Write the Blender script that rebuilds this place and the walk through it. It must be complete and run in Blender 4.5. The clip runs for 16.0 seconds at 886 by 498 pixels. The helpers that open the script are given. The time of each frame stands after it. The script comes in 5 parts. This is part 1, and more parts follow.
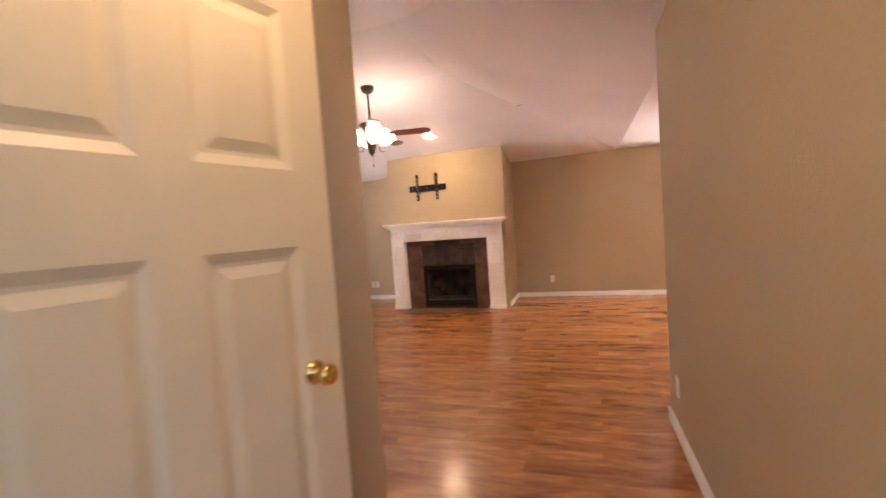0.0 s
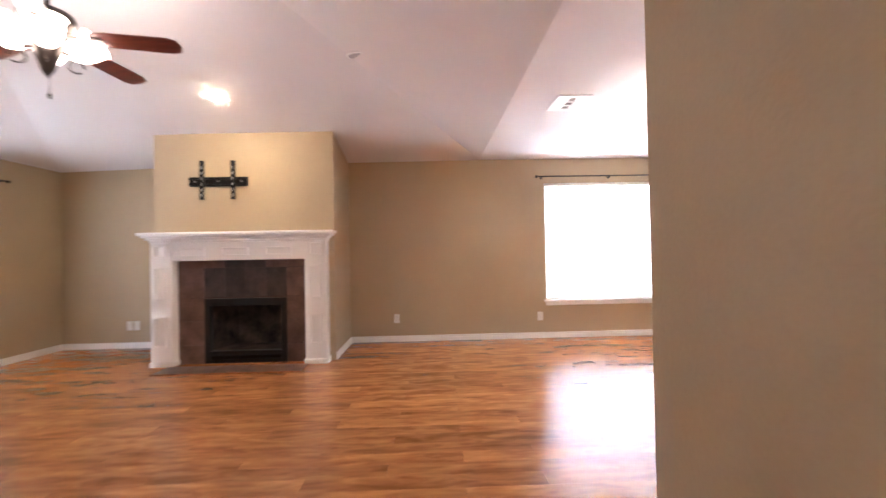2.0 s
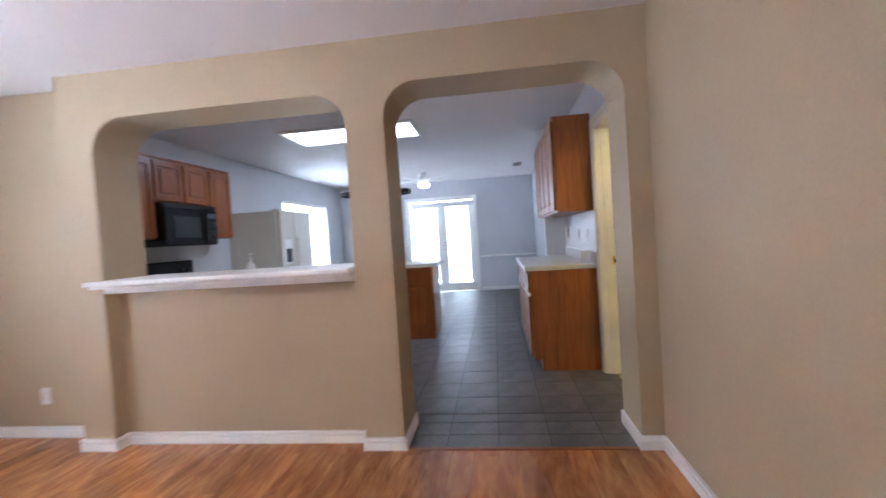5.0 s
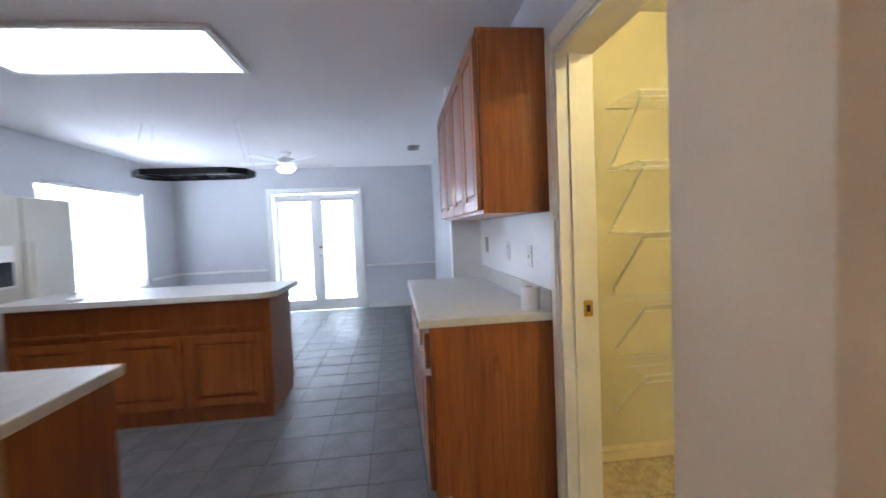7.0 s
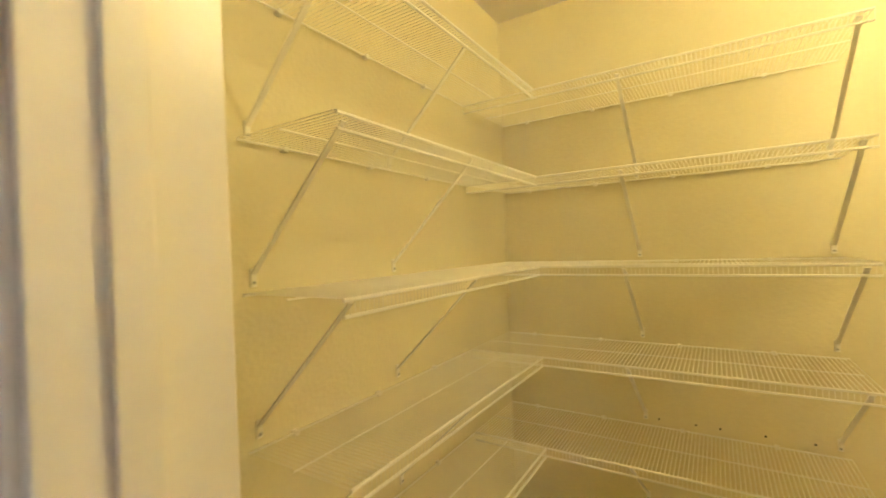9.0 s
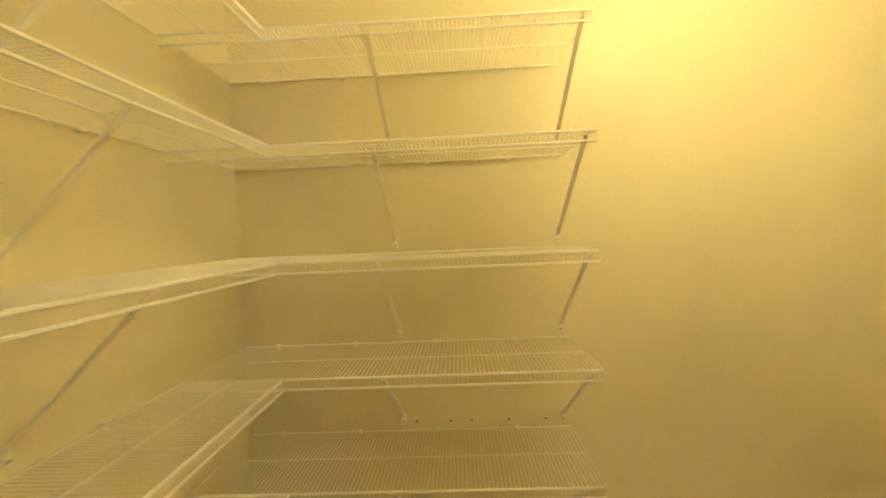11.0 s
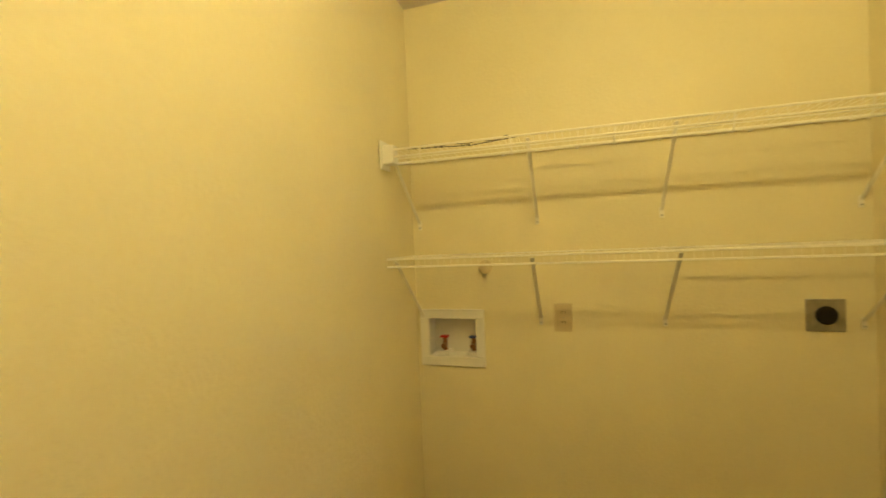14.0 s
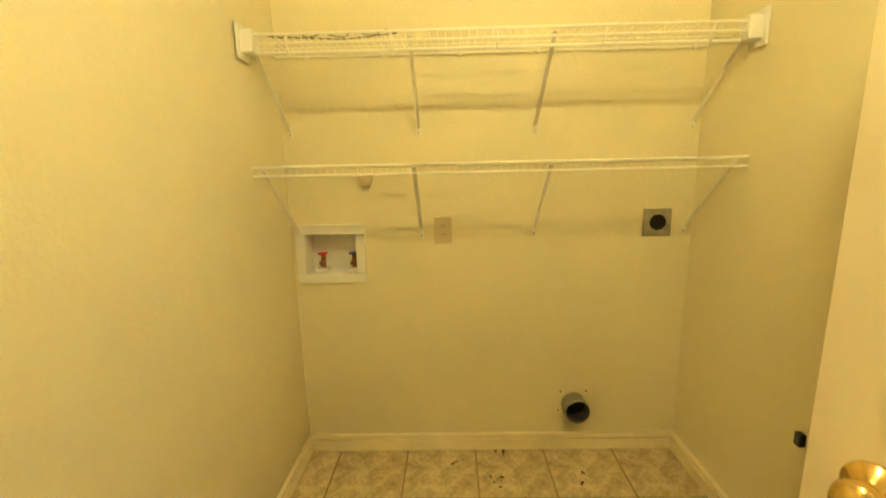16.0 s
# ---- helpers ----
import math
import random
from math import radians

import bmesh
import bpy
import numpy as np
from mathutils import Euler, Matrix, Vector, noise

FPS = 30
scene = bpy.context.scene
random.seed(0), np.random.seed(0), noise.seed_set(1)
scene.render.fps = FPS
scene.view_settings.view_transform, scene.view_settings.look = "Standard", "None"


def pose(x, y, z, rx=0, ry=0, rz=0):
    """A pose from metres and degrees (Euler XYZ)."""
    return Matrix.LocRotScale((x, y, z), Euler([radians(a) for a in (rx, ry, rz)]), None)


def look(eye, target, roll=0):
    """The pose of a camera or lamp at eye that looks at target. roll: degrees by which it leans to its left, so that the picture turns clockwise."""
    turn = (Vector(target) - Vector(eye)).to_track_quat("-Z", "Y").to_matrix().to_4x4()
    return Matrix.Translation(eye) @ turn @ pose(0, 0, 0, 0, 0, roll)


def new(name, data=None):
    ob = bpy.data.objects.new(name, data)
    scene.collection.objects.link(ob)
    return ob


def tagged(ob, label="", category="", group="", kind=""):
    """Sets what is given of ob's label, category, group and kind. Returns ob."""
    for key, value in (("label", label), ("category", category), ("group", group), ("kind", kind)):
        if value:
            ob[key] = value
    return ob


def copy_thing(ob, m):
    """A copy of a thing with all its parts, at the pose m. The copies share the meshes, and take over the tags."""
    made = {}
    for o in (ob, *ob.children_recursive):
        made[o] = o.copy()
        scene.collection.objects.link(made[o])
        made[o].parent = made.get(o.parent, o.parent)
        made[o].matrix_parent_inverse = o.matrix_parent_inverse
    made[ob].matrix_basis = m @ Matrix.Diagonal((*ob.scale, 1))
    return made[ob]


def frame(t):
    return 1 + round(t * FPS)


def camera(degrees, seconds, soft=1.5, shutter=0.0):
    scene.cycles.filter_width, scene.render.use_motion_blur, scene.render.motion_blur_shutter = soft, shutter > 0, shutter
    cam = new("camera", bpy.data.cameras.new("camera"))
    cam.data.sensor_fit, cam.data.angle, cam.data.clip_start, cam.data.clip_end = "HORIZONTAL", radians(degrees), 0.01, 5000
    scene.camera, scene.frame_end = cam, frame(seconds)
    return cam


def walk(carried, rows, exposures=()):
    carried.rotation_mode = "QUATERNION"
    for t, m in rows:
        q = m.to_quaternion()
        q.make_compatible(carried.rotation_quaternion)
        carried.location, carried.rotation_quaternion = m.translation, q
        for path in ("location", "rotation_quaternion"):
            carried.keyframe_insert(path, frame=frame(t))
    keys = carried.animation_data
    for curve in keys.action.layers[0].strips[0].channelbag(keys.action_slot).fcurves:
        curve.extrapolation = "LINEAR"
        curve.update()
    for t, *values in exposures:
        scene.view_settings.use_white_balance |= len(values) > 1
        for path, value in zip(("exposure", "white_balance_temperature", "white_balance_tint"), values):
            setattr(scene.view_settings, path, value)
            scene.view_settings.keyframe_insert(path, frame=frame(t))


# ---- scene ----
cam = camera(91.9, 16.0, shutter=0.5)
PATH = [
    (0, (-0.115, 0.408, 1.313), (-0.73, 2.308, 1.213), -4.0),
    (0.5, (-0.129, 0.86, 1.265), (-0.507, 2.821, 1.191), -1.3),
    (1, (-0.163, 1.316, 1.229), (-0.262, 3.312, 1.232), -1.9),
    (1.5, (-0.203, 1.835, 1.18), (-0.244, 3.834, 1.208), -0.0),
    (2, (-0.177, 2.307, 1.133), (-0.113, 4.306, 1.158), -1.1),
    (2.5, (-0.189, 2.75, 1.183), (0.203, 4.71, 1.129), -2.8),
    (3, (-0.056, 3.194, 1.212), (0.577, 5.09, 1.199), -2.5),
    (3.5, (0.102, 3.64, 1.245), (1.268, 5.264, 1.239), -3.6),
    (4, (0.364, 3.913, 1.216), (2.046, 4.994, 1.17), -3.3),
    (4.5, (0.837, 4.113, 1.2), (2.716, 4.788, 1.086), -1.4),
    (5, (1.306, 4.205, 1.222), (3.289, 4.452, 1.166), -3.7),
    (5.2, (1.492, 4.219, 1.227), (3.484, 4.373, 1.151), -3.4),
    (7.3, (3.545, 4.042, 1.312), (5.5, 3.63, 1.233), -1.7),
    (7.5, (3.771, 4.023, 1.301), (5.652, 3.344, 1.31), -1.9),
    (8, (4.1, 3.839, 1.303), (5.761, 2.728, 1.225), -3.4),
    (8.5, (4.365, 3.604, 1.324), (5.786, 2.197, 1.278), -2.5),
    (9, (4.532, 3.462, 1.339), (5.607, 1.775, 1.33), -2.2),
    (9.2, (4.585, 3.429, 1.337), (5.535, 1.669, 1.347), -3.2),
    (11.3, (4.554, 3.005, 1.323), (4.494, 1.008, 1.247), -2.0),
    (11.5, (4.534, 2.901, 1.331), (4.376, 0.907, 1.299), -1.9),
    (12, (4.478, 2.651, 1.312), (3.86, 0.748, 1.287), -1.5),
    (12.5, (4.406, 2.445, 1.327), (3.163, 0.879, 1.291), -4.0),
    (13, (4.272, 2.297, 1.346), (2.665, 1.106, 1.378), -3.4),
    (13.5, (4.162, 2.258, 1.356), (2.375, 1.362, 1.321), -2.6),
    (14, (4.092, 2.218, 1.365), (2.18, 1.633, 1.331), -2.5),
    (14.5, (4.06, 2.195, 1.355), (2.085, 1.886, 1.312), -1.9),
    (15, (4.052, 2.184, 1.357), (2.056, 2.074, 1.293), -1.3),
    (15.5, (4.045, 2.202, 1.338), (2.057, 2.148, 1.13), -1.1),
    (16, (4.048, 2.201, 1.305), (2.087, 2.159, 0.915), -1.3),
]
# the clip's camera adapts its white balance along the way
TONE = [(0.0, 1.38, 7300, 29), (0.5, 1.5, 6900, 26), (1.5, 1.4, 6150, 21), (2.5, 1.4, 5950, 18), (3.0, 1.42, 5800, 17), (3.5, 1.2, 5700, 16), (4.0, 1.0, 5600, 16), (4.5, 0.78, 5500, 15), (5.0, 0.8, 5400, 15), (7.5, 0.9, 5550, 13), (8.0, 0.9, 5800, 11), (9.0, 0.95, 6300, 11), (11.5, 0.8, 6500, 11), (12.5, 0.75, 6600, 9), (14.5, 0.65, 6600, 9), (15.3, 0.85, 6600, 8), (16.0, 1.15, 6500, 7)]
walk(cam, [(t, look(eye, target, roll)) for t, eye, target, roll in PATH], exposures=TONE)

# ---- world and light ----
world = bpy.data.worlds.new("world")
scene.world = world
world.use_nodes = True
wn = world.node_tree.nodes
sky = wn.new("ShaderNodeTexSky")
sky.sky_type, sky.sun_disc, sky.sun_elevation, sky.sun_rotation = "NISHITA", False, radians(50), radians(200)
wn["Background"].inputs[1].default_value = 0.07
world.node_tree.links.new(sky.outputs[0], wn["Background"].inputs[0])
sun_data = bpy.data.lights.new("sun", "SUN")
sun_data.energy, sun_data.angle, sun_data.color = 2.0, radians(0.5), (1, 0.95, 0.88)
sun = new("sun", sun_data)
sun.rotation_euler = (radians(40), 0, radians(160))

WINDOW_GLOW, FAN_GLOW, CHANDELIER_GLOW, UTILITY_GLOW, PANEL_GLOW = 18.0, 8.5, 13.5, 490.0, 5.5


# ---- materials ----
def material(name, color, rough=0.5, metal=0.0, vary=0.08, scale=3.0, grain=60.0, bump=0.05, dirt=None, per_piece=0.0, coat=0.0):
    """A surface with two scales of colour variation, fine relief and, if wanted, a second tone of stains."""
    m = bpy.data.materials.new(name)
    m.use_nodes = True
    n, l = m.node_tree.nodes, m.node_tree.links
    b = n["Principled BSDF"]
    b.inputs["Roughness"].default_value, b.inputs["Metallic"].default_value = rough, metal
    b.inputs["Coat Weight"].default_value = coat
    co = n.new("ShaderNodeTexCoord")
    big, fine = n.new("ShaderNodeTexNoise"), n.new("ShaderNodeTexNoise")
    big.inputs["Scale"].default_value, fine.inputs["Scale"].default_value = scale, grain
    big.inputs["Detail"].default_value, fine.inputs["Detail"].default_value = 5, 3
    l.new(co.outputs["Object"], big.inputs["Vector"]), l.new(co.outputs["Object"], fine.inputs["Vector"])
    ramp = n.new("ShaderNodeValToRGB")
    lo = [c * (1 - vary) for c in color]
    hi = [min(1, c * (1 + vary)) for c in color]
    if dirt:
        lo = dirt
    ramp.color_ramp.elements[0].position, ramp.color_ramp.elements[1].position = 0.3, 0.62
    ramp.color_ramp.elements[0].color, ramp.color_ramp.elements[1].color = (*lo, 1), (*hi, 1)
    l.new(big.outputs["Fac"], ramp.inputs["Fac"])
    last = ramp.outputs["Color"]
    mix = n.new("ShaderNodeMix")
    mix.data_type, mix.blend_type = "RGBA", "OVERLAY"
    mix.inputs["Factor"].default_value = min(0.5, vary * 1.5)
    l.new(last, mix.inputs["A"]), l.new(fine.outputs["Fac"], mix.inputs["B"])
    last = mix.outputs["Result"]
    if per_piece:
        info, mr, hsv = n.new("ShaderNodeObjectInfo"), n.new("ShaderNodeMapRange"), n.new("ShaderNodeHueSaturation")
        mr.inputs["To Min"].default_value, mr.inputs["To Max"].default_value = 1 - per_piece, 1 + per_piece
        l.new(info.outputs["Random"], mr.inputs["Value"]), l.new(mr.outputs["Result"], hsv.inputs["Value"])
        l.new(last, hsv.inputs["Color"])
        last = hsv.outputs["Color"]
    l.new(last, b.inputs["Base Color"])
    if bump:
        bp = n.new("ShaderNodeBump")
        bp.inputs["Strength"].default_value, bp.inputs["Distance"].default_value = bump, 0.01
        l.new(fine.outputs["Fac"], bp.inputs["Height"]), l.new(bp.outputs["Normal"], b.inputs["Normal"])
    return m


def wood(name, light, dark, axis=0, rough=0.35, stretch=14.0, scale=1.4, per_piece=0.0, coat=0.0, knots=False):
    """Wood with long grain along one axis, darker streaks and, if wanted, knots."""
    m = bpy.data.materials.new(name)
    m.use_nodes = True
    n, l = m.node_tree.nodes, m.node_tree.links
    b = n["Principled BSDF"]
    b.inputs["Roughness"].default_value, b.inputs["Coat Weight"].default_value = rough, coat
    b.inputs["Coat Roughness"].default_value = 0.2
    co, mp, off = n.new("ShaderNodeTexCoord"), n.new("ShaderNodeMapping"), n.new("ShaderNodeVectorMath")
    info, mul = n.new("ShaderNodeObjectInfo"), n.new("ShaderNodeMath")
    mul.operation = "MULTIPLY"
    mul.inputs[1].default_value = 40.0
    l.new(info.outputs["Random"], mul.inputs[0])
    s = [stretch] * 3
    s[axis] = 1.0
    mp.inputs["Scale"].default_value = s
    l.new(co.outputs["Object"], off.inputs[0])
    if per_piece:
        l.new(mul.outputs[0], off.inputs[1])
    l.new(off.outputs[0], mp.inputs["Vector"])
    grain, streak, spot = (n.new("ShaderNodeTexNoise") for _ in range(3))
    grain.inputs["Scale"].default_value, grain.inputs["Detail"].default_value, grain.inputs["Distortion"].default_value = scale * 2.2, 8, 1.2
    streak.inputs["Scale"].default_value, streak.inputs["Detail"].default_value = scale, 4
    spot.inputs["Scale"].default_value, spot.inputs["Detail"].default_value = 2.6, 4
    l.new(mp.outputs[0], grain.inputs["Vector"]), l.new(mp.outputs[0], streak.inputs["Vector"])
    mp2 = n.new("ShaderNodeMapping")
    s2 = [3.2] * 3
    s2[axis] = 1.0
    mp2.inputs["Scale"].default_value = s2
    l.new(off.outputs[0], mp2.inputs["Vector"]), l.new(mp2.outputs[0], spot.inputs["Vector"])
    ramp = n.new("ShaderNodeValToRGB")
    e = ramp.color_ramp.elements
    e[0].position, e[1].position, e[0].color, e[1].color = 0.3, 0.66, (*dark, 1), (*light, 1)
    l.new(grain.outputs["Fac"], ramp.inputs["Fac"])
    r2 = n.new("ShaderNodeValToRGB")
    e = r2.color_ramp.elements
    e[0].position, e[1].position, e[0].color, e[1].color = 0.32, 0.5, (0.55, 0.5, 0.46, 1), (1, 1, 1, 1)
    l.new(streak.outputs["Fac"], r2.inputs["Fac"])
    mix = n.new("ShaderNodeMix")
    mix.data_type, mix.blend_type = "RGBA", "MULTIPLY"
    mix.inputs["Factor"].default_value = 0.5
    l.new(ramp.outputs["Color"], mix.inputs["A"]), l.new(r2.outputs["Color"], mix.inputs["B"])
    last = mix.outputs["Result"]
    if knots:
        r3 = n.new("ShaderNodeValToRGB")
        e = r3.color_ramp.elements
        e[0].position, e[1].position, e[0].color, e[1].color = 0.34, 0.52, (0.34, 0.26, 0.21, 1), (1, 1, 1, 1)
        l.new(spot.outputs["Fac"], r3.inputs["Fac"])
        m3 = n.new("ShaderNodeMix")
        m3.data_type, m3.blend_type = "RGBA", "MULTIPLY"
        m3.inputs["Factor"].default_value = 0.45
        l.new(last, m3.inputs["A"]), l.new(r3.outputs["Color"], m3.inputs["B"])
        last = m3.outputs["Result"]
    if per_piece:
        mr, hsv = n.new("ShaderNodeMapRange"), n.new("ShaderNodeHueSaturation")
        mr.inputs["To Min"].default_value, mr.inputs["To Max"].default_value = 1 - per_piece, 1 + per_piece
        l.new(info.outputs["Random"], mr.inputs["Value"]), l.new(mr.outputs["Result"], hsv.inputs["Value"])
        l.new(last, hsv.inputs["Color"])
        last = hsv.outputs["Color"]
    l.new(last, b.inputs["Base Color"])
    bp = n.new("ShaderNodeBump")
    bp.inputs["Strength"].default_value, bp.inputs["Distance"].default_value = (0.0 if knots else 0.06), 0.004
    l.new(grain.outputs["Fac"], bp.inputs["Height"]), l.new(bp.outputs["Normal"], b.inputs["Normal"])
    return m


def glowing(name, color, strength):
    m = bpy.data.materials.new(name)
    m.use_nodes = True
    b = m.node_tree.nodes["Principled BSDF"]
    b.inputs["Base Color"].default_value, b.inputs["Roughness"].default_value = (0.9, 0.9, 0.9, 1), 0.3
    b.inputs["Emission Color"].default_value, b.inputs["Emission Strength"].default_value = (*color, 1), strength
    return m


def clear_glass(name):
    m = bpy.data.materials.new(name)
    m.use_nodes = True
    b = m.node_tree.nodes["Principled BSDF"]
    b.inputs["Base Color"].default_value, b.inputs["Roughness"].default_value = (0.97, 0.98, 0.98, 1), 0.02
    b.inputs["Transmission Weight"].default_value, b.inputs["IOR"].default_value = 1.0, 1.45
    return m


def thin_blind(name):
    m = bpy.data.materials.new(name)
    m.use_nodes = True
    n, l = m.node_tree.nodes, m.node_tree.links
    d, t, a = n.new("ShaderNodeBsdfDiffuse"), n.new("ShaderNodeBsdfTranslucent"), n.new("ShaderNodeMixShader")
    d.inputs[0].default_value, t.inputs[0].default_value = (0.85, 0.85, 0.85, 1), (0.85, 0.85, 0.86, 1)
    a.inputs[0].default_value = 0.6
    l.new(d.outputs[0], a.inputs[1]), l.new(t.outputs[0], a.inputs[2]), l.new(a.outputs[0], n["Material Output"].inputs[0])
    return m


TAN = material("tan_wall_paint", (0.47, 0.365, 0.232), 0.6, vary=0.04, scale=1.2, grain=90, bump=0.12)
CREAM = material("cream_wall_paint", (0.74, 0.672, 0.462), 0.5, vary=0.05, scale=1.6, grain=80, bump=0.15)
GREY_WALL = material("pale_grey_wall_paint", (0.66, 0.66, 0.68), 0.6, vary=0.03, scale=1.2, grain=90, bump=0.1)
CEIL = material("ceiling_paint", (0.76, 0.72, 0.71), 0.8, vary=0.03, scale=1.0, grain=120, bump=0.18)
WHITE = material("white_trim_paint", (0.91, 0.90, 0.88), 0.35, vary=0.03, scale=2, grain=60, bump=0.03)
CREAM_TRIM = material("cream_trim_paint", (0.86, 0.81, 0.68), 0.35, vary=0.07, scale=4, grain=50, bump=0.05)
BASE_CREAM = material("cream_baseboard_paint", (0.86, 0.76, 0.52), 0.35, vary=0.08, scale=4, grain=50, bump=0.05)
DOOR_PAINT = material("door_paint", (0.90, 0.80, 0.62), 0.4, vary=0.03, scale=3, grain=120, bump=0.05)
PLASTIC = material("white_plastic", (0.8, 0.78, 0.74), 0.3, vary=0.02, bump=0.0)
ALMOND = material("almond_plastic", (0.62, 0.52, 0.33), 0.35, vary=0.03, bump=0.0)
SLOT = material("dark_slot", (0.02, 0.02, 0.02), 0.6, vary=0.1, bump=0.0)
PLANK = wood("laminate_plank", (0.57, 0.245, 0.085), (0.33, 0.12, 0.038), 0, 0.25, 4.5, 1.6, per_piece=0.2, coat=0.25, knots=True)
OAK = wood("oak_cabinet", (0.36, 0.112, 0.023), (0.23, 0.066, 0.013), 2, 0.28, 16.0, 1.2, coat=0.3)
SLATE = material("slate_floor_tile", (0.118, 0.113, 0.109), 0.42, vary=0.25, scale=5, grain=40, bump=0.2, per_piece=0.12)
GROUT = material("grey_grout", (0.085, 0.085, 0.085), 0.9, vary=0.15, grain=150, bump=0.2)
VINYL = material("beige_mottled_tile", (0.50, 0.42, 0.27), 0.35, vary=0.3, scale=14, grain=60, bump=0.1, dirt=(0.36, 0.28, 0.16), per_piece=0.07)
VINYL_JOINT = material("tan_tile_joint", (0.33, 0.25, 0.14), 0.7, vary=0.2, bump=0.1)
SOIL = material("brown_dirt", (0.04, 0.025, 0.015), 0.9, vary=0.3, bump=0.3)
SUBFLOOR = material("dark_plank_joint", (0.06, 0.025, 0.012), 0.7, vary=0.2, bump=0.1)
FIRE_TILE = material("brown_slate_tile", (0.125, 0.07, 0.055), 0.4, vary=0.3, scale=7, grain=50, bump=0.2, per_piece=0.14)
FIRE_GROUT = material("dark_brown_grout", (0.07, 0.042, 0.034), 0.9, vary=0.2, bump=0.2)
SOOT = material("sooty_tile", (0.045, 0.031, 0.028), 0.5, vary=0.4, scale=9, grain=50, bump=0.2, per_piece=0.2)
FIRE_BACK = material("sooty_firebrick", (0.075, 0.055, 0.045), 0.9, vary=0.5, scale=6, grain=40, bump=0.4, dirt=(0.012, 0.01, 0.01))
BLACK = material("black_metal", (0.012, 0.012, 0.013), 0.35, 0.4, vary=0.1, bump=0.02)
BLACK_GLOSS = material("black_appliance", (0.012, 0.012, 0.014), 0.12, vary=0.05, bump=0.0)
BRONZE = material("dark_bronze", (0.05, 0.035, 0.028), 0.4, 0.6, vary=0.15, bump=0.03)
COPPER = material("antique_copper", (0.33, 0.15, 0.075), 0.38, 0.8, vary=0.2, scale=12, bump=0.05)
BRASS = material("polished_brass", (0.83, 0.58, 0.20), 0.16, 1.0, vary=0.06, scale=10, bump=0.0)
STEEL = material("galvanised_steel", (0.42, 0.41, 0.39), 0.4, 0.9, vary=0.15, scale=14, bump=0.04)
MAHOGANY = wood("mahogany_blade", (0.20, 0.035, 0.018), (0.10, 0.016, 0.01), 0, 0.3, 12.0, 2.0)
LAMINATE = material("pale_countertop", (0.62, 0.60, 0.55), 0.3, vary=0.06, scale=30, grain=200, bump=0.02)
FRIDGE_PAINT = material("almond_fridge", (0.60, 0.56, 0.47), 0.35, vary=0.03, grain=200, bump=0.08)
WIRE = material("white_vinyl_wire", (0.88, 0.85, 0.77), 0.35, vary=0.03, bump=0.0)
RED = material("red_handle", (0.5, 0.02, 0.03), 0.35, vary=0.05, bump=0.0)
BLUE = material("blue_handle", (0.02, 0.05, 0.22), 0.35, vary=0.05, bump=0.0)
PAPER = material("white_paper", (0.82, 0.81, 0.80), 0.9, vary=0.03, grain=120, bump=0.15)
CARD = material("brown_cardboard", (0.18, 0.09, 0.045), 0.9, vary=0.1, bump=0.1)
VENT_DARK = material("dark_vent_inside", (0.24, 0.21, 0.19), 0.8, vary=0.2, bump=0.0)
GREY_CLOTH = material("grey_speaker_cloth", (0.42, 0.40, 0.41), 0.9, vary=0.05, grain=300, bump=0.1)
GLASS = clear_glass("clear_glass")
BLIND = thin_blind("white_blind")
DAY = glowing("bright_overcast_daylight", (0.84, 0.93, 1.0), WINDOW_GLOW)
DAY_EAST = glowing("soft_overcast_daylight", (0.88, 0.95, 1.0), 13.5)
DAY_WEST = glowing("shaded_overcast_daylight", (0.84, 0.93, 1.0), 10.0)
FAN_LIT = glowing("lit_frosted_glass", (1.0, 0.84, 0.66), FAN_GLOW)
CHAND_LIT = glowing("lit_white_glass", (1.0, 0.86, 0.70), CHANDELIER_GLOW)
UTIL_LIT = glowing("lit_warm_bulb", (1.0, 0.79, 0.31), UTILITY_GLOW)
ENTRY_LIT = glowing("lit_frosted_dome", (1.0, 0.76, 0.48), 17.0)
PANEL_LIT = glowing("lit_diffuser", (0.94, 0.97, 1.0), PANEL_GLOW)
CAN_LIT = glowing("lit_reflector_bulb", (1.0, 0.80, 0.5), 480.0)
KFAN_LIT = glowing("lit_fan_bowl", (1.0, 0.97, 0.92), 4.0)


# ---- mesh helpers ----
def add_box(bm, x0, x1, y0, y1, z0, z1, bevel=0.0):
    m = Matrix.Translation(((x0 + x1) / 2, (y0 + y1) / 2, (z0 + z1) / 2)) @ Matrix.Diagonal((x1 - x0, y1 - y0, z1 - z0, 1))
    vs = bmesh.ops.create_cube(bm, size=1, matrix=m)["verts"]
    if bevel:
        es = list({e for v in vs for e in v.link_edges})
        bmesh.ops.bevel(bm, geom=es, offset=bevel, segments=2, affect="EDGES", profile=0.5)
    return bm


def box(x0, x1, y0, y1, z0, z1, bevel=0.0):
    return add_box(bmesh.new(), x0, x1, y0, y1, z0, z1, bevel)


def add_rod(bm, a, b, r, seg=8):
    a, b = Vector(a), Vector(b)
    d = b - a
    m = Matrix.Translation((a + b) / 2) @ d.to_track_quat("Z", "Y").to_matrix().to_4x4()
    bmesh.ops.create_cone(bm, cap_ends=True, segments=seg, radius1=r, radius2=r, depth=d.length, matrix=m)
    return bm


def rod(a, b, r, seg=8):
    return add_rod(bmesh.new(), a, b, r, seg)


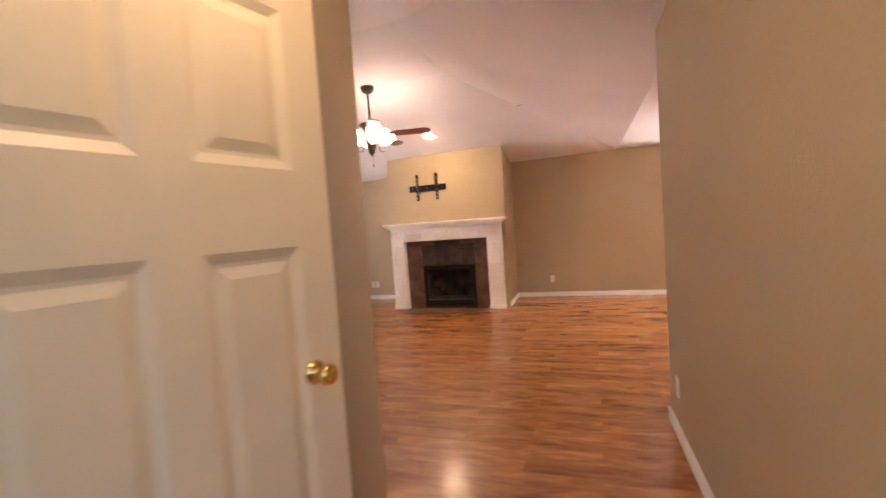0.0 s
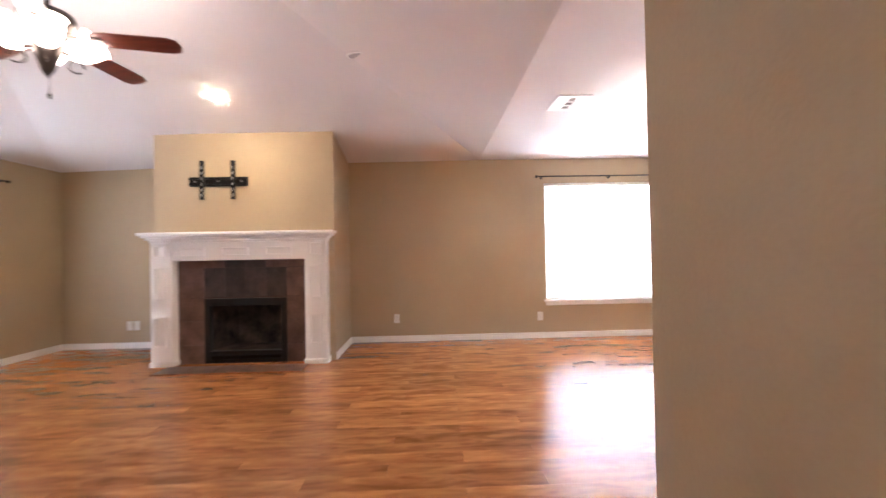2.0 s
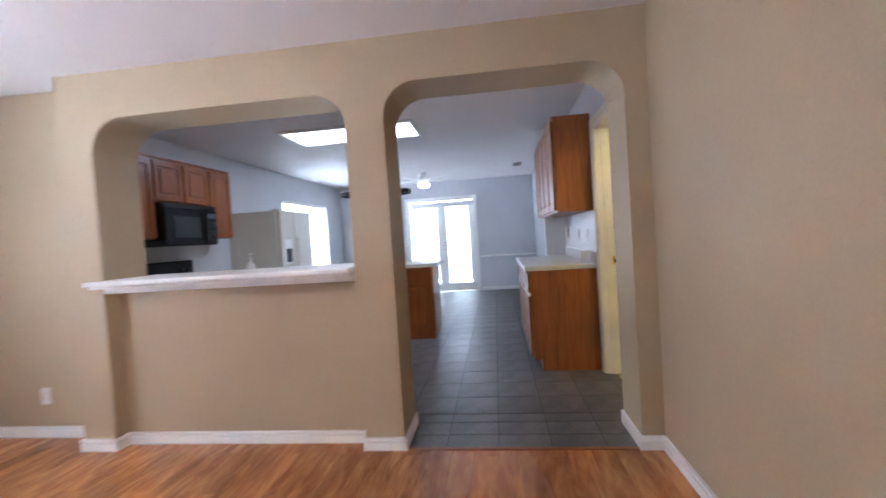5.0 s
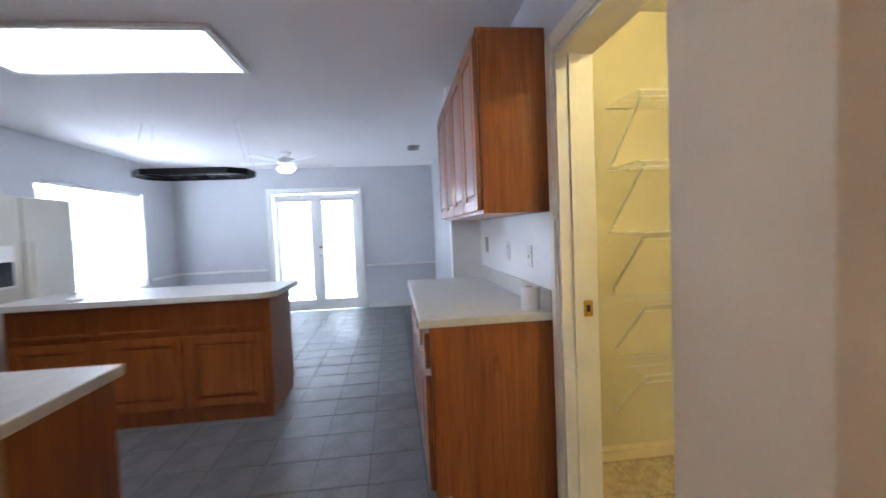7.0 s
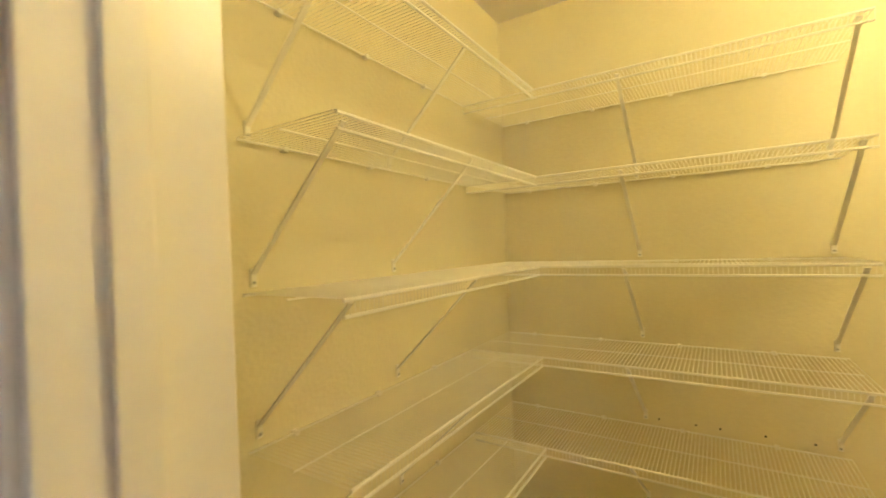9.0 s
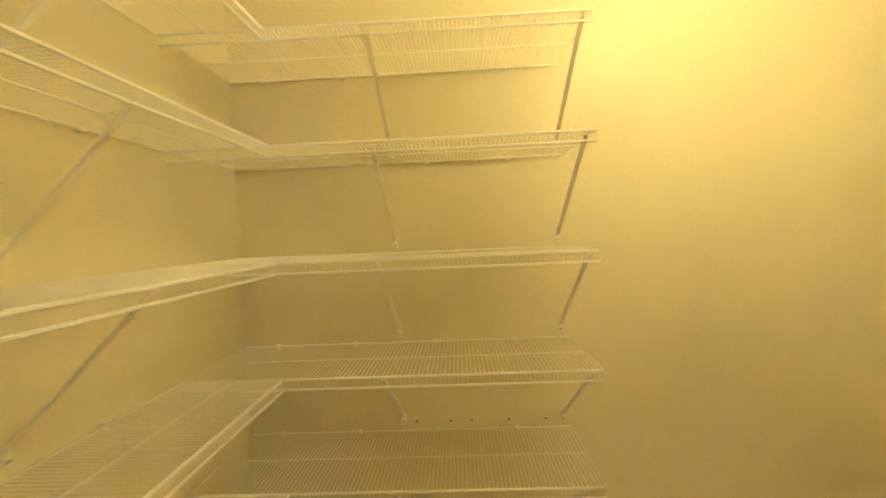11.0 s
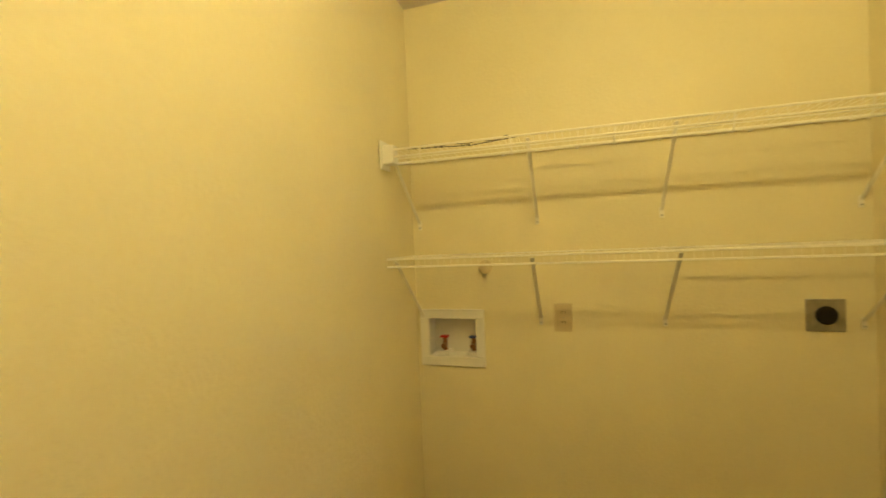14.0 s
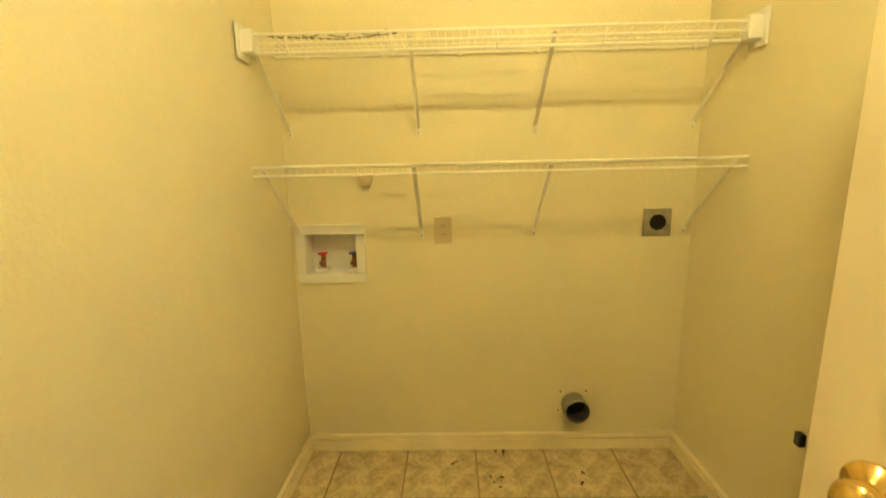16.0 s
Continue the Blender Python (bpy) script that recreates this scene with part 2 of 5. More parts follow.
def turned(profile, seg=20, m=None):
    """A turned shape from (radius, height) pairs."""
    bm = bmesh.new()
    rings = []
    for r, z in profile:
        rings.append([bm.verts.new((r * math.cos(k * math.tau / seg), r * math.sin(k * math.tau / seg), z)) for k in range(seg)])
    for a, b in zip(rings, rings[1:]):
        for k in range(seg):
            bm.faces.new((a[k], a[(k + 1) % seg], b[(k + 1) % seg], b[k]))
    if profile[0][0] > 1e-4:
        bm.faces.new(rings[0][::-1])
    if profile[-1][0] > 1e-4:
        bm.faces.new(rings[-1])
    bmesh.ops.remove_doubles(bm, verts=bm.verts, dist=1e-5)
    bmesh.ops.recalc_face_normals(bm, faces=bm.faces)
    for f in bm.faces:
        f.smooth = True
    if m is not None:
        bm.transform(m)
    return bm


def shell(profile, thick=0.004, seg=20, m=None):
    """An open turned shape with a wall of some thickness."""
    inner = [(max(r - thick, 0.001), z) for r, z in reversed(profile)]
    bm = bmesh.new()
    pts = list(profile) + inner
    rings = [[bm.verts.new((r * math.cos(k * math.tau / seg), r * math.sin(k * math.tau / seg), z)) for k in range(seg)] for r, z in pts]
    for a, b in zip(rings, rings[1:] + rings[:1]):
        for k in range(seg):
            f = bm.faces.new((a[k], a[(k + 1) % seg], b[(k + 1) % seg], b[k]))
            f.smooth = True
    bmesh.ops.recalc_face_normals(bm, faces=bm.faces)
    if m is not None:
        bm.transform(m)
    return bm


def prism(points, axis, a, b):
    """A flat outline pushed along an axis from a to b."""
    bm = bmesh.new()
    put = {"x": lambda p, q, h: (h, p, q), "y": lambda p, q, h: (p, h, q), "z": lambda p, q, h: (p, q, h)}[axis]
    lo = [bm.verts.new(put(p, q, a)) for p, q in points]
    hi = [bm.verts.new(put(p, q, b)) for p, q in points]
    bm.faces.new(lo), bm.faces.new(hi[::-1])
    for k in range(len(points)):
        j = (k + 1) % len(points)
        bm.faces.new((lo[k], lo[j], hi[j], hi[k]))
    bmesh.ops.recalc_face_normals(bm, faces=bm.faces)
    return bm


def wire(points, r, seg=6):
    bm = bmesh.new()
    for a, b in zip(points, points[1:]):
        add_rod(bm, a, b, r, seg)
    return bm


def mesh_of(name, bm, mats):
    me = bpy.data.meshes.new(name)
    bm.to_mesh(me)
    bm.free()
    for m in (mats if isinstance(mats, (list, tuple)) else [mats]):
        me.materials.append(m)
    return me


def part(name, bm, mat, parent, label=""):
    ob = new(name, mesh_of(name, bm, mat))
    ob.parent = parent
    return tagged(ob, label) if label else ob


def thing(name, label, category, at=(0, 0, 0), group="", kind="", turn=0):
    ob = new(name)
    ob.matrix_basis = pose(*at, 0, 0, turn)
    ob.empty_display_size = 0.1
    return tagged(ob, label, category, group, kind)


def solid(name, bm, mat, label, category, kind="", group=""):
    return tagged(new(name, mesh_of(name, bm, mat)), label, category, group, kind)


def paint_sides(bm, sides):
    """Set the material slot of faces by the way they face: {'+x': 1, ...}; the rest stays 0."""
    for f in bm.faces:
        n = f.normal
        k = max(range(3), key=lambda i: abs(n[i]))
        f.material_index = sides.get(("+" if n[k] > 0 else "-") + "xyz"[k], 0)


def wall(name, axis, p0, p1, a0, a1, z0, z1, mats, label, openings=(), sides=None):
    """A wall from p0 to p1 across and a0 to a1 along, with openings (a0, a1, z0, z1) through it."""
    bm = bmesh.new()
    us = sorted({a0, a1, *(o[0] for o in openings), *(o[1] for o in openings)})
    ws = sorted({z0, z1, *(o[2] for o in openings), *(o[3] for o in openings)})
    for u0, u1 in zip(us, us[1:]):
        for w0, w1 in zip(ws, ws[1:]):
            cu, cw = (u0 + u1) / 2, (w0 + w1) / 2
            if any(o[0] < cu < o[1] and o[2] < cw < o[3] for o in openings):
                continue
            add_box(bm, *((p0, p1, u0, u1) if axis == "x" else (u0, u1, p0, p1)), w0, w1)
    bmesh.ops.remove_doubles(bm, verts=bm.verts, dist=1e-5)
    bm.verts.index_update()
    seen = {}
    for f in bm.faces:
        seen.setdefault(frozenset(v.index for v in f.verts), []).append(f)
    twin = [f for fs in seen.values() if len(fs) > 1 for f in fs]
    bmesh.ops.delete(bm, geom=twin, context="FACES")
    bm.normal_update()
    if sides:
        paint_sides(bm, sides)
    return solid(name, bm, mats, label, "wall", "structure")


# ---- the plan ----
WEST, NORTH, EDGE, SOUTH_D = -4.9, 7.97, 0.375, 3.36      # living room and dining area
ARCH0, ARCH1, EASTWALL = 3.715, 4.06, 3.91               # thick wall with the two arches
K_EAST, K_NORTH, K_SOUTH, K_CEIL = 10.73, 7.65, 3.36, 2.44
U_WEST, U_EAST, U_SOUTH, U_NORTH, U_CEIL = 2.26, 5.40, 1.52, 3.20, 2.42
D_CEIL, V_TOP, C_EDGE, HALF, JOINT = 2.38, 2.89, 0.51, 3.81, 3.72
TOP = 2.75

wall("wall_north", "y", NORTH, NORTH + 0.15, WEST - 0.15, EASTWALL, 0, TOP, [TAN], "tan painted wall behind fireplace and dining window", [(1.37, 3.08, 0.50, 2.06)])
wall("wall_west", "x", WEST - 0.15, WEST, 1.89, NORTH, 0, TOP, [TAN], "tan painted wall with a pair of windows", [(6.07, 7.0, 0.28, 1.91), (5.02, 5.95, 0.28, 1.91)])
wall("wall_living_south", "y", 1.56, 1.89, WEST - 0.15, -0.90, 0, TOP, [TAN], "tan painted wall beside the entry")
wall("wall_entry_west", "x", -1.27, -1.12, 0.60, 1.56, 0, TOP, [TAN], "tan painted entry wall behind the open door")
wall("wall_entry_east", "x", EDGE, EDGE + 0.15, 0.60, SOUTH_D, 0, TOP, [TAN], "tan painted entry wall")
wall("wall_entry_front", "y", 0.42, 0.60, -1.27, EDGE + 0.15, 0, TOP, [TAN], "tan painted wall round the front doorway", [(-1.0, 0.14, 0, 2.06)])
wall("wall_dining_south", "y", U_NORTH, SOUTH_D, EDGE + 0.15, ARCH1, 0, TOP, [TAN, CREAM], "tan painted wall beside the arch", sides={"-y": 1})
wall("wall_dining_east", "x", EASTWALL, ARCH1, 6.90, NORTH + 0.15, 0, TOP, [TAN, GREY_WALL], "tan painted wall beside the serving opening", sides={"+x": 1})
wall("wall_kitchen_south", "y", U_NORTH, K_SOUTH, ARCH1, K_EAST, 0, TOP, [GREY_WALL, CREAM], "pale wall with the utility room doorway", [(4.18, 4.985, 0, 2.05)], sides={"-y": 1})
wall("wall_kitchen_north", "y", K_NORTH, K_NORTH + 0.15, ARCH1, K_EAST + 0.15, 0, TOP, [GREY_WALL], "pale grey kitchen wall with a wide window", [(8.0, 9.87, 0.66, 2.0)])
wall("wall_kitchen_east", "x", K_EAST, K_EAST + 0.15, K_SOUTH - 0.16, K_NORTH, 0, TOP, [GREY_WALL], "pale grey breakfast area wall with glazed doors", [(4.66, 6.10, 0, 2.03)])
wall("wall_stub", "x", 6.62, 6.74, K_SOUTH, 3.605, 0, TOP, [WHITE], "white end wall at the counter")
wall("wall_utility_west", "x", U_WEST - 0.15, U_WEST, U_SOUTH - 0.15, U_NORTH, 0, TOP, [CREAM], "cream utility room wall with laundry hookups", [(1.575, 1.795, 0.85, 1.025)])
wall("wall_utility_south", "y", U_SOUTH - 0.15, U_SOUTH, U_WEST, U_EAST + 0.15, 0, TOP, [CREAM], "cream utility room wall behind wire shelves")
wall("wall_utility_east", "x", U_EAST, U_EAST + 0.15, U_SOUTH, U_NORTH, 0, TOP, [CREAM], "cream utility room wall with wire shelves")


def arch_outline():
    def corner(cy, cz, r, a0, a1):
        return [(cy + r * math.cos(radians(a0 + (a1 - a0) * k / 10)), cz + r * math.sin(radians(a0 + (a1 - a0) * k / 10))) for k in range(11)]
    p = [(SOUTH_D, 0), (3.48, 0)]
    p += corner(3.48 + 0.19, 2.115 - 0.19, 0.19, 180, 90) + corner(4.80 - 0.19, 2.115 - 0.19, 0.19, 90, 0)
    p += [(4.80, 0), (5.03, 0)]
    p += corner(5.03 + 0.19, 2.09 - 0.19, 0.19, 180, 90) + corner(6.67 - 0.22, 2.09 - 0.22, 0.22, 90, 0)
    p += [(6.67, 0), (6.90, 0), (6.90, TOP), (SOUTH_D, TOP)]
    return p


bm = prism(arch_outline(), "x", ARCH0, ARCH1)
bm.normal_update()
paint_sides(bm, {"+x": 1})
solid("wall_arches", bm, [TAN, GREY_WALL], "thick tan wall with two round-cornered arched openings", "wall", "structure")
bm = box(HALF, ARCH1 - 0.004, 5.034, 6.666, 0, 1.0)
bm.normal_update()
paint_sides(bm, {"+x": 1})
solid("wall_half", bm, [TAN, GREY_WALL], "tan half wall under the serving ledge", "wall", "structure")
bm = box(3.713, 4.13, 5.034, 6.666, 1.055, 1.085, 0.008)
add_box(bm, 3.60, 3.712, 5.03, 6.70, 1.055, 1.085, 0.008)
add_box(bm, 3.63, 3.712, 5.035, 6.69, 1.036, 1.054, 0.006)
add_box(bm, 3.712, HALF - 0.001, 5.034, 6.666, 1.0, 1.054)
solid("serving_ledge", bm, WHITE, "white moulded wooden ledge on the half wall", "ledge", "structure")

# ceilings
bm = bmesh.new()
outer = [(WEST, 1.89, 2.28), (C_EDGE, 1.89, 2.377), (C_EDGE, NORTH, 2.377), (WEST, NORTH, 2.28)]
inner = [(-2.87, 3.5, V_TOP), (-1.37, 3.5, V_TOP), (-1.37, 4.70, V_TOP), (-2.87, 4.70, V_TOP)]
lo = [bm.verts.new(v) for v in outer]
hi = [bm.verts.new(v) for v in inner]
mid = bm.verts.new((-2.87, NORTH, 2.345))
bm.faces.new(hi)
bm.faces.new((lo[0], lo[1], hi[1], hi[0]))
bm.faces.new((lo[1], lo[2], hi[2], hi[1]))
bm.faces.new((lo[2], mid, hi[3], hi[2]))
bm.faces.new((mid, lo[3], hi[3]))
bm.faces.new((lo[3], lo[0], hi[0], hi[3]))
bmesh.ops.recalc_face_normals(bm, faces=bm.faces)
bmesh.ops.solidify(bm, geom=bm.faces, thickness=-0.1)
solid("ceiling_living", bm, CEIL, "white vaulted ceiling with hipped slopes", "ceiling", "structure")
solid("ceiling_dining", box(C_EDGE, ARCH0 + 0.25, SOUTH_D - 0.1, NORTH, D_CEIL, D_CEIL + 0.1), CEIL, "flat white dining ceiling", "ceiling", "structure")
solid("ceiling_entry", box(-1.12, EDGE, 0.3, 1.89, 2.37, 2.47), CEIL, "flat white entry ceiling", "ceiling", "structure")
solid("ceiling_kitchen", box(ARCH1, K_EAST, K_SOUTH, K_NORTH, K_CEIL, K_CEIL + 0.1), CEIL, "flat white kitchen ceiling", "ceiling", "structure")
solid("ceiling_utility", box(U_WEST, U_EAST, U_SOUTH, U_NORTH, U_CEIL, U_CEIL + 0.1), CEIL, "flat cream-lit utility room ceiling", "ceiling", "structure")
solid("roof", box(-6, 12, -0.6, 9.2, 3.1, 3.2), CEIL, "plain roof deck above the rooms", "roof", "structure")
solid("ground", box(-60, 60, -60, 60, -0.3, -0.12), material("lawn", (0.10, 0.14, 0.05), 0.9, vary=0.3, bump=0.3), "pale green lawn round the house", "ground", "structure")

# sub-floors; the pieces follow at the end
bm = box(WEST - 0.1, 4.05, SOUTH_D - 0.06, NORTH + 0.1, -0.1, -0.011)
add_box(bm, WEST - 0.1, EDGE + 0.06, 1.66, SOUTH_D - 0.06, -0.1, -0.011)
add_box(bm, -1.18, EDGE + 0.06, 0.42, 1.66, -0.1, -0.011)
floor_wood = solid("floor_wood", bm, SUBFLOOR, "glossy orange-brown laminate plank floor", "floor", "structure")
bm = box(4.05, K_EAST + 0.1, 3.28, K_NORTH + 0.1, -0.1, -0.004)
add_box(bm, JOINT, 4.05, 3.40, 4.88, -0.0105, -0.004)
floor_kitchen = solid("floor_kitchen", bm, GROUT, "dark grey slate tile floor", "floor", "structure")
floor_utility = solid("floor_utility", box(U_WEST, U_EAST, U_SOUTH, 3.28, -0.1, -0.003), VINYL_JOINT, "stained beige mottled tile floor", "floor", "structure")
solid("threshold", box(JOINT - 0.015, JOINT + 0.012, 3.48, 4.80, -0.004, 0.005, 0.002), OAK, "wooden threshold strip under the arch", "threshold", "structure")


def skirting(name, runs, mat, label, h=0.076):
    """Moulded baseboard along runs (x0, y0, x1, y1, nx, ny), n pointing into the room."""
    root = tagged(new(name), label, "baseboard", kind="structure")
    for x0, y0, x1, y1, nx, ny in runs:
        bm = bmesh.new()
        for t, z0, z1 in ((0.017, 0.0, h * 0.64), (0.006, h * 0.64, h * 0.76), (0.018, h * 0.76, h)):
            xs, ys = sorted((x0, x1)), sorted((y0, y1))
            if nx:
                xs = sorted((x0, x0 + nx * t))
            else:
                ys = sorted((y0, y0 + ny * t))
            add_box(bm, xs[0], xs[1], ys[0], ys[1], z0, z1, 0.002)
        part("baseboard_piece", bm, mat, root)
    return root


skirting("baseboard_living", [
    (-1.22, NORTH, EASTWALL, NORTH, 0, -1), (WEST, NORTH, -3.15, NORTH, 0, -1), (WEST, 1.89, WEST, NORTH, 1, 0), (WEST, 1.89, -0.90, 1.89, 0, 1),
    (-1.12, 0.60, -1.12, 1.56, 1, 0), (-1.12, 1.56, -0.885, 1.56, 0, -1), (-0.90, 1.545, -0.90, 1.905, 1, 0), (EDGE, 0.60, EDGE, SOUTH_D + 0.015, -1, 0), (EDGE - 0.015, SOUTH_D, ARCH0, SOUTH_D, 0, 1),
    (ARCH0, SOUTH_D, ARCH0, 3.495, -1, 0), (ARCH0 - 0.015, 3.48, ARCH1, 3.48, 0, 1), (ARCH0, 4.785, ARCH0, 5.045, -1, 0), (ARCH0 - 0.015, 4.80, ARCH1, 4.80, 0, -1),
    (ARCH0, 5.03, HALF, 5.03, 0, 1), (HALF, 5.045, HALF, 6.655, -1, 0), (ARCH0, 6.67, HALF, 6.67, 0, -1), (ARCH0, 6.655, ARCH0, 6.915, -1, 0),
    (ARCH0, 6.90, EASTWALL, 6.90, 0, 1), (EASTWALL, 6.90, EASTWALL, NORTH, -1, 0), (-1.22, 7.07, -1.22, NORTH, 1, 0), (-3.15, 7.07, -3.15, NORTH, -1, 0)],
    WHITE, "white moulded baseboard along the tan walls")
skirting("baseboard_kitchen", [(K_EAST, K_SOUTH, K_EAST, 4.56, -1, 0), (K_EAST, 6.20, K_EAST, K_NORTH, -1, 0), (7.5, K_NORTH, K_EAST, K_NORTH, 0, -1), (6.74, K_SOUTH, K_EAST, K_SOUTH, 0, 1)],
         WHITE, "white baseboard in the breakfast area")
skirting("baseboard_utility", [(U_WEST, U_SOUTH, U_WEST, U_NORTH, 1, 0), (U_WEST, U_SOUTH, U_EAST, U_SOUTH, 0, 1), (U_EAST, U_SOUTH, U_EAST, U_NORTH, -1, 0), (U_WEST, U_NORTH, 4.10, U_NORTH, 0, -1)],
         BASE_CREAM, "cream chipped baseboard round the utility room", 0.08)
rail = tagged(new("chair_rail"), "white chair rail moulding on the grey wall", "chair rail", kind="structure")
for q in ((K_EAST - 0.02, K_EAST, K_SOUTH, 4.56), (K_EAST - 0.02, K_EAST, 6.20, K_NORTH), (9.98, K_EAST - 0.02, K_NORTH - 0.02, K_NORTH)):
    bm = box(q[0], q[1], q[2], q[3], 0.725, 0.765, 0.005)
    part("rail_piece", bm, WHITE, rail)


# ---- windows ----
def window(name, axis, pos, out, a0, a1, z0, z1, label, slats=True, tilt=58):
    """A white-framed window in a wall, with sill, glass, sash bar and blind. out: +1 or -1, the way to the outside."""
    root = tagged(new(name), label, "window", kind="structure")

    def bx(d0, d1, u0, u1, w0, w1, bev=0.004):
        d = sorted((pos + out * d0, pos + out * d1))
        return box(*((u0, u1, d[0], d[1]) if axis == "y" else (d[0], d[1], u0, u1)), w0, w1, bev)
    fr = 0.045
    for u0, u1, w0, w1 in ((a0, a0 + fr, z0, z1), (a1 - fr, a1, z0, z1), (a0 + fr, a1 - fr, z0, z0 + fr), (a0 + fr, a1 - fr, z1 - fr, z1)):
        part("window_frame", bx(0.085, 0.135, u0, u1, w0, w1), WHITE, root)
    zm = (z0 + z1) / 2
    part("sash_bar", bx(0.09, 0.13, a0 + fr, a1 - fr, zm - 0.02, zm + 0.02), WHITE, root)
    for w0, w1 in ((z0 + fr, zm - 0.02), (zm + 0.02, z1 - fr)):
        g = part("pane", bx(0.108, 0.112, a0 + fr, a1 - fr, w0, w1, 0), GLASS, root)
        g.visible_shadow = False
    part("window_sill", bx(-0.045, 0.085, a0 - 0.03, a1 + 0.03, z0 - 0.022, z0 + 0.003, 0.005), WHITE, root)
    part("apron", bx(-0.016, -0.001, a0 - 0.01, a1 + 0.01, z0 - 0.07, z0 - 0.022), WHITE, root)
    if slats:
        blind = thing(name.replace("window", "blind"), "white slatted blind lowered over a bright window", "blind", kind="structure")
        part("head_rail", bx(0.02, 0.06, a0 + 0.01, a1 - 0.01, z1 - 0.045, z1 - 0.002), PLASTIC, blind)
        n = int((z1 - z0 - 0.08) / 0.044)
        w = 0.024
        bm = bmesh.new()
        c, s = math.cos(radians(tilt)) * w, math.sin(radians(tilt)) * w
        half = (a1 - a0) / 2 - 0.015
        pts = [(-c, -s), (0, 0.003), (c, s), (c, s - 0.0015), (0, 0.0015), (-c, -s - 0.0015)]
        lo = [bm.verts.new((p, -half, q)) for p, q in pts]
        hi = [bm.verts.new((p, half, q)) for p, q in pts]
        for k in range(6):
            bm.faces.new((lo[k], lo[(k + 1) % 6], hi[(k + 1) % 6], hi[k]))
        if axis == "y":
            bm.transform(Matrix.Rotation(radians(-90), 4, "Z"))
        me = mesh_of("slat", bm, BLIND)
        mid = (a0 + a1) / 2
        for k in range(n):
            ob = new("slat", me)
            ob.parent = blind
            z = z0 + 0.045 + k * 0.044
            ob.location = (mid, pos + out * 0.04, z) if axis == "y" else (pos + out * 0.04, mid, z)
        part("bottom_rail", bx(0.025, 0.055, a0 + 0.015, a1 - 0.015, z0 + 0.008, z0 + 0.026), PLASTIC, blind)
        for u in (a0 + 0.15, a1 - 0.15):
            part("cord", bx(0.0385, 0.0415, u - 0.0015, u + 0.0015, z0 + 0.03, z1 - 0.04, 0), PLASTIC, blind)
    return root


window("window_dining", "y", NORTH, 1, 1.37, 3.08, 0.50, 2.06, "bright white-framed dining window in the tan wall")
window("window_living_a", "x", WEST, -1, 6.07, 7.0, 0.28, 1.91, "tall bright living room window")
window("window_living_b", "x", WEST, -1, 5.02, 5.95, 0.28, 1.91, "tall bright living room window")
window("window_kitchen", "y", K_NORTH, 1, 8.0, 9.87, 0.66, 2.0, "wide bright kitchen window in the grey wall")
solid("backdrop_north", box(-0.5, 5.0, 9.0, 9.02, -0.1, 3.6), DAY, "plain bright overcast sky outside", "backdrop", "structure")
solid("backdrop_kitchen", box(6.6, 11.4, 8.6, 8.62, -0.1, 3.4), DAY_EAST, "plain bright overcast sky outside", "backdrop", "structure")
solid("backdrop_west", box(-6.02, -6.0, 3.6, 8.6, -0.1, 3.4), DAY_WEST, "plain bright overcast sky outside", "backdrop", "structure")
solid("backdrop_east", box(11.9, 11.92, 3.4, 7.4, -0.1, 3.4), DAY_EAST, "plain bright overcast sky outside", "backdrop", "structure")


def curtain_rod(axis, pos, out, a0, a1, z, label):
    root = thing("curtain_rod", label, "curtain rod")
    put = (lambda u, d, w: (u, pos - out * d, w)) if axis == "y" else (lambda u, d, w: (pos - out * d, u, w))
    part("rod", rod(put(a0, 0.07, z), put(a1, 0.07, z), 0.009, 10), BLACK, root)
    for u, s in ((a0, -1), (a1, 1)):
        m = Matrix.Translation(put(u + s * 0.02, 0.07, z))
        part("finial", turned([(0.001, -0.02), (0.016, -0.01), (0.02, 0), (0.014, 0.012), (0.001, 0.02)], 12, m), BLACK, root)
    for u in (a0 + 0.06, (a0 + a1) / 2, a1 - 0.06):
        bm = rod(put(u, 0.0, z - 0.01), put(u, 0.07, z - 0.01), 0.006)
        add_rod(bm, put(u, 0.0, z - 0.01), put(u, 0.008, z - 0.01), 0.018, 12)
        part("bracket", bm, BLACK, root)
    return root


curtain_rod("y", NORTH, 1, 1.27, 3.20, 2.135, "dark metal curtain rod above the dining window")
curtain_rod("x", WEST, -1, 4.85, 7.18, 2.03, "dark metal curtain rod above the living room windows")

# ---- living room ----
CX0, CX1, CY = -3.15, -1.22, 7.05
wall("chimney_breast", "y", CY, NORTH, CX0, CX1, 0, TOP, [TAN], "tan painted chimney breast", [(-2.62, -1.74, 0, 0.70)])

fireplace = thing("fireplace", "white panelled fireplace surround with brown slate tiles and black firebox", "fireplace")
tile_x = [-2.90, -2.62, -2.40, -2.18, -1.96, -1.74, -1.51]
fire_tiles = []
for k in range(6):
    dark = 1 <= k <= 4
    fire_tiles.append((tile_x[k], tile_x[k + 1], 0.715, 1.03, SOOT if dark else FIRE_TILE))
    fire_tiles.append((tile_x[k], tile_x[k + 1], 1.03, 1.115, SOOT if 2 <= k <= 3 else FIRE_TILE))
for z0, z1 in ((0.0, 0.20), (0.20, 0.46), (0.46, 0.715)):
    fire_tiles.append((-2.90, -2.62, z0, z1, FIRE_TILE))
    fire_tiles.append((-1.74, -1.51, z0, z1, FIRE_TILE))
for x0, x1, z0, z1, mat in fire_tiles:
    part("tile", box(x0 + 0.002, x1 - 0.002, CY - 0.012, CY - 0.001, z0 + 0.002, z1 - 0.002, 0.002), mat, fireplace)
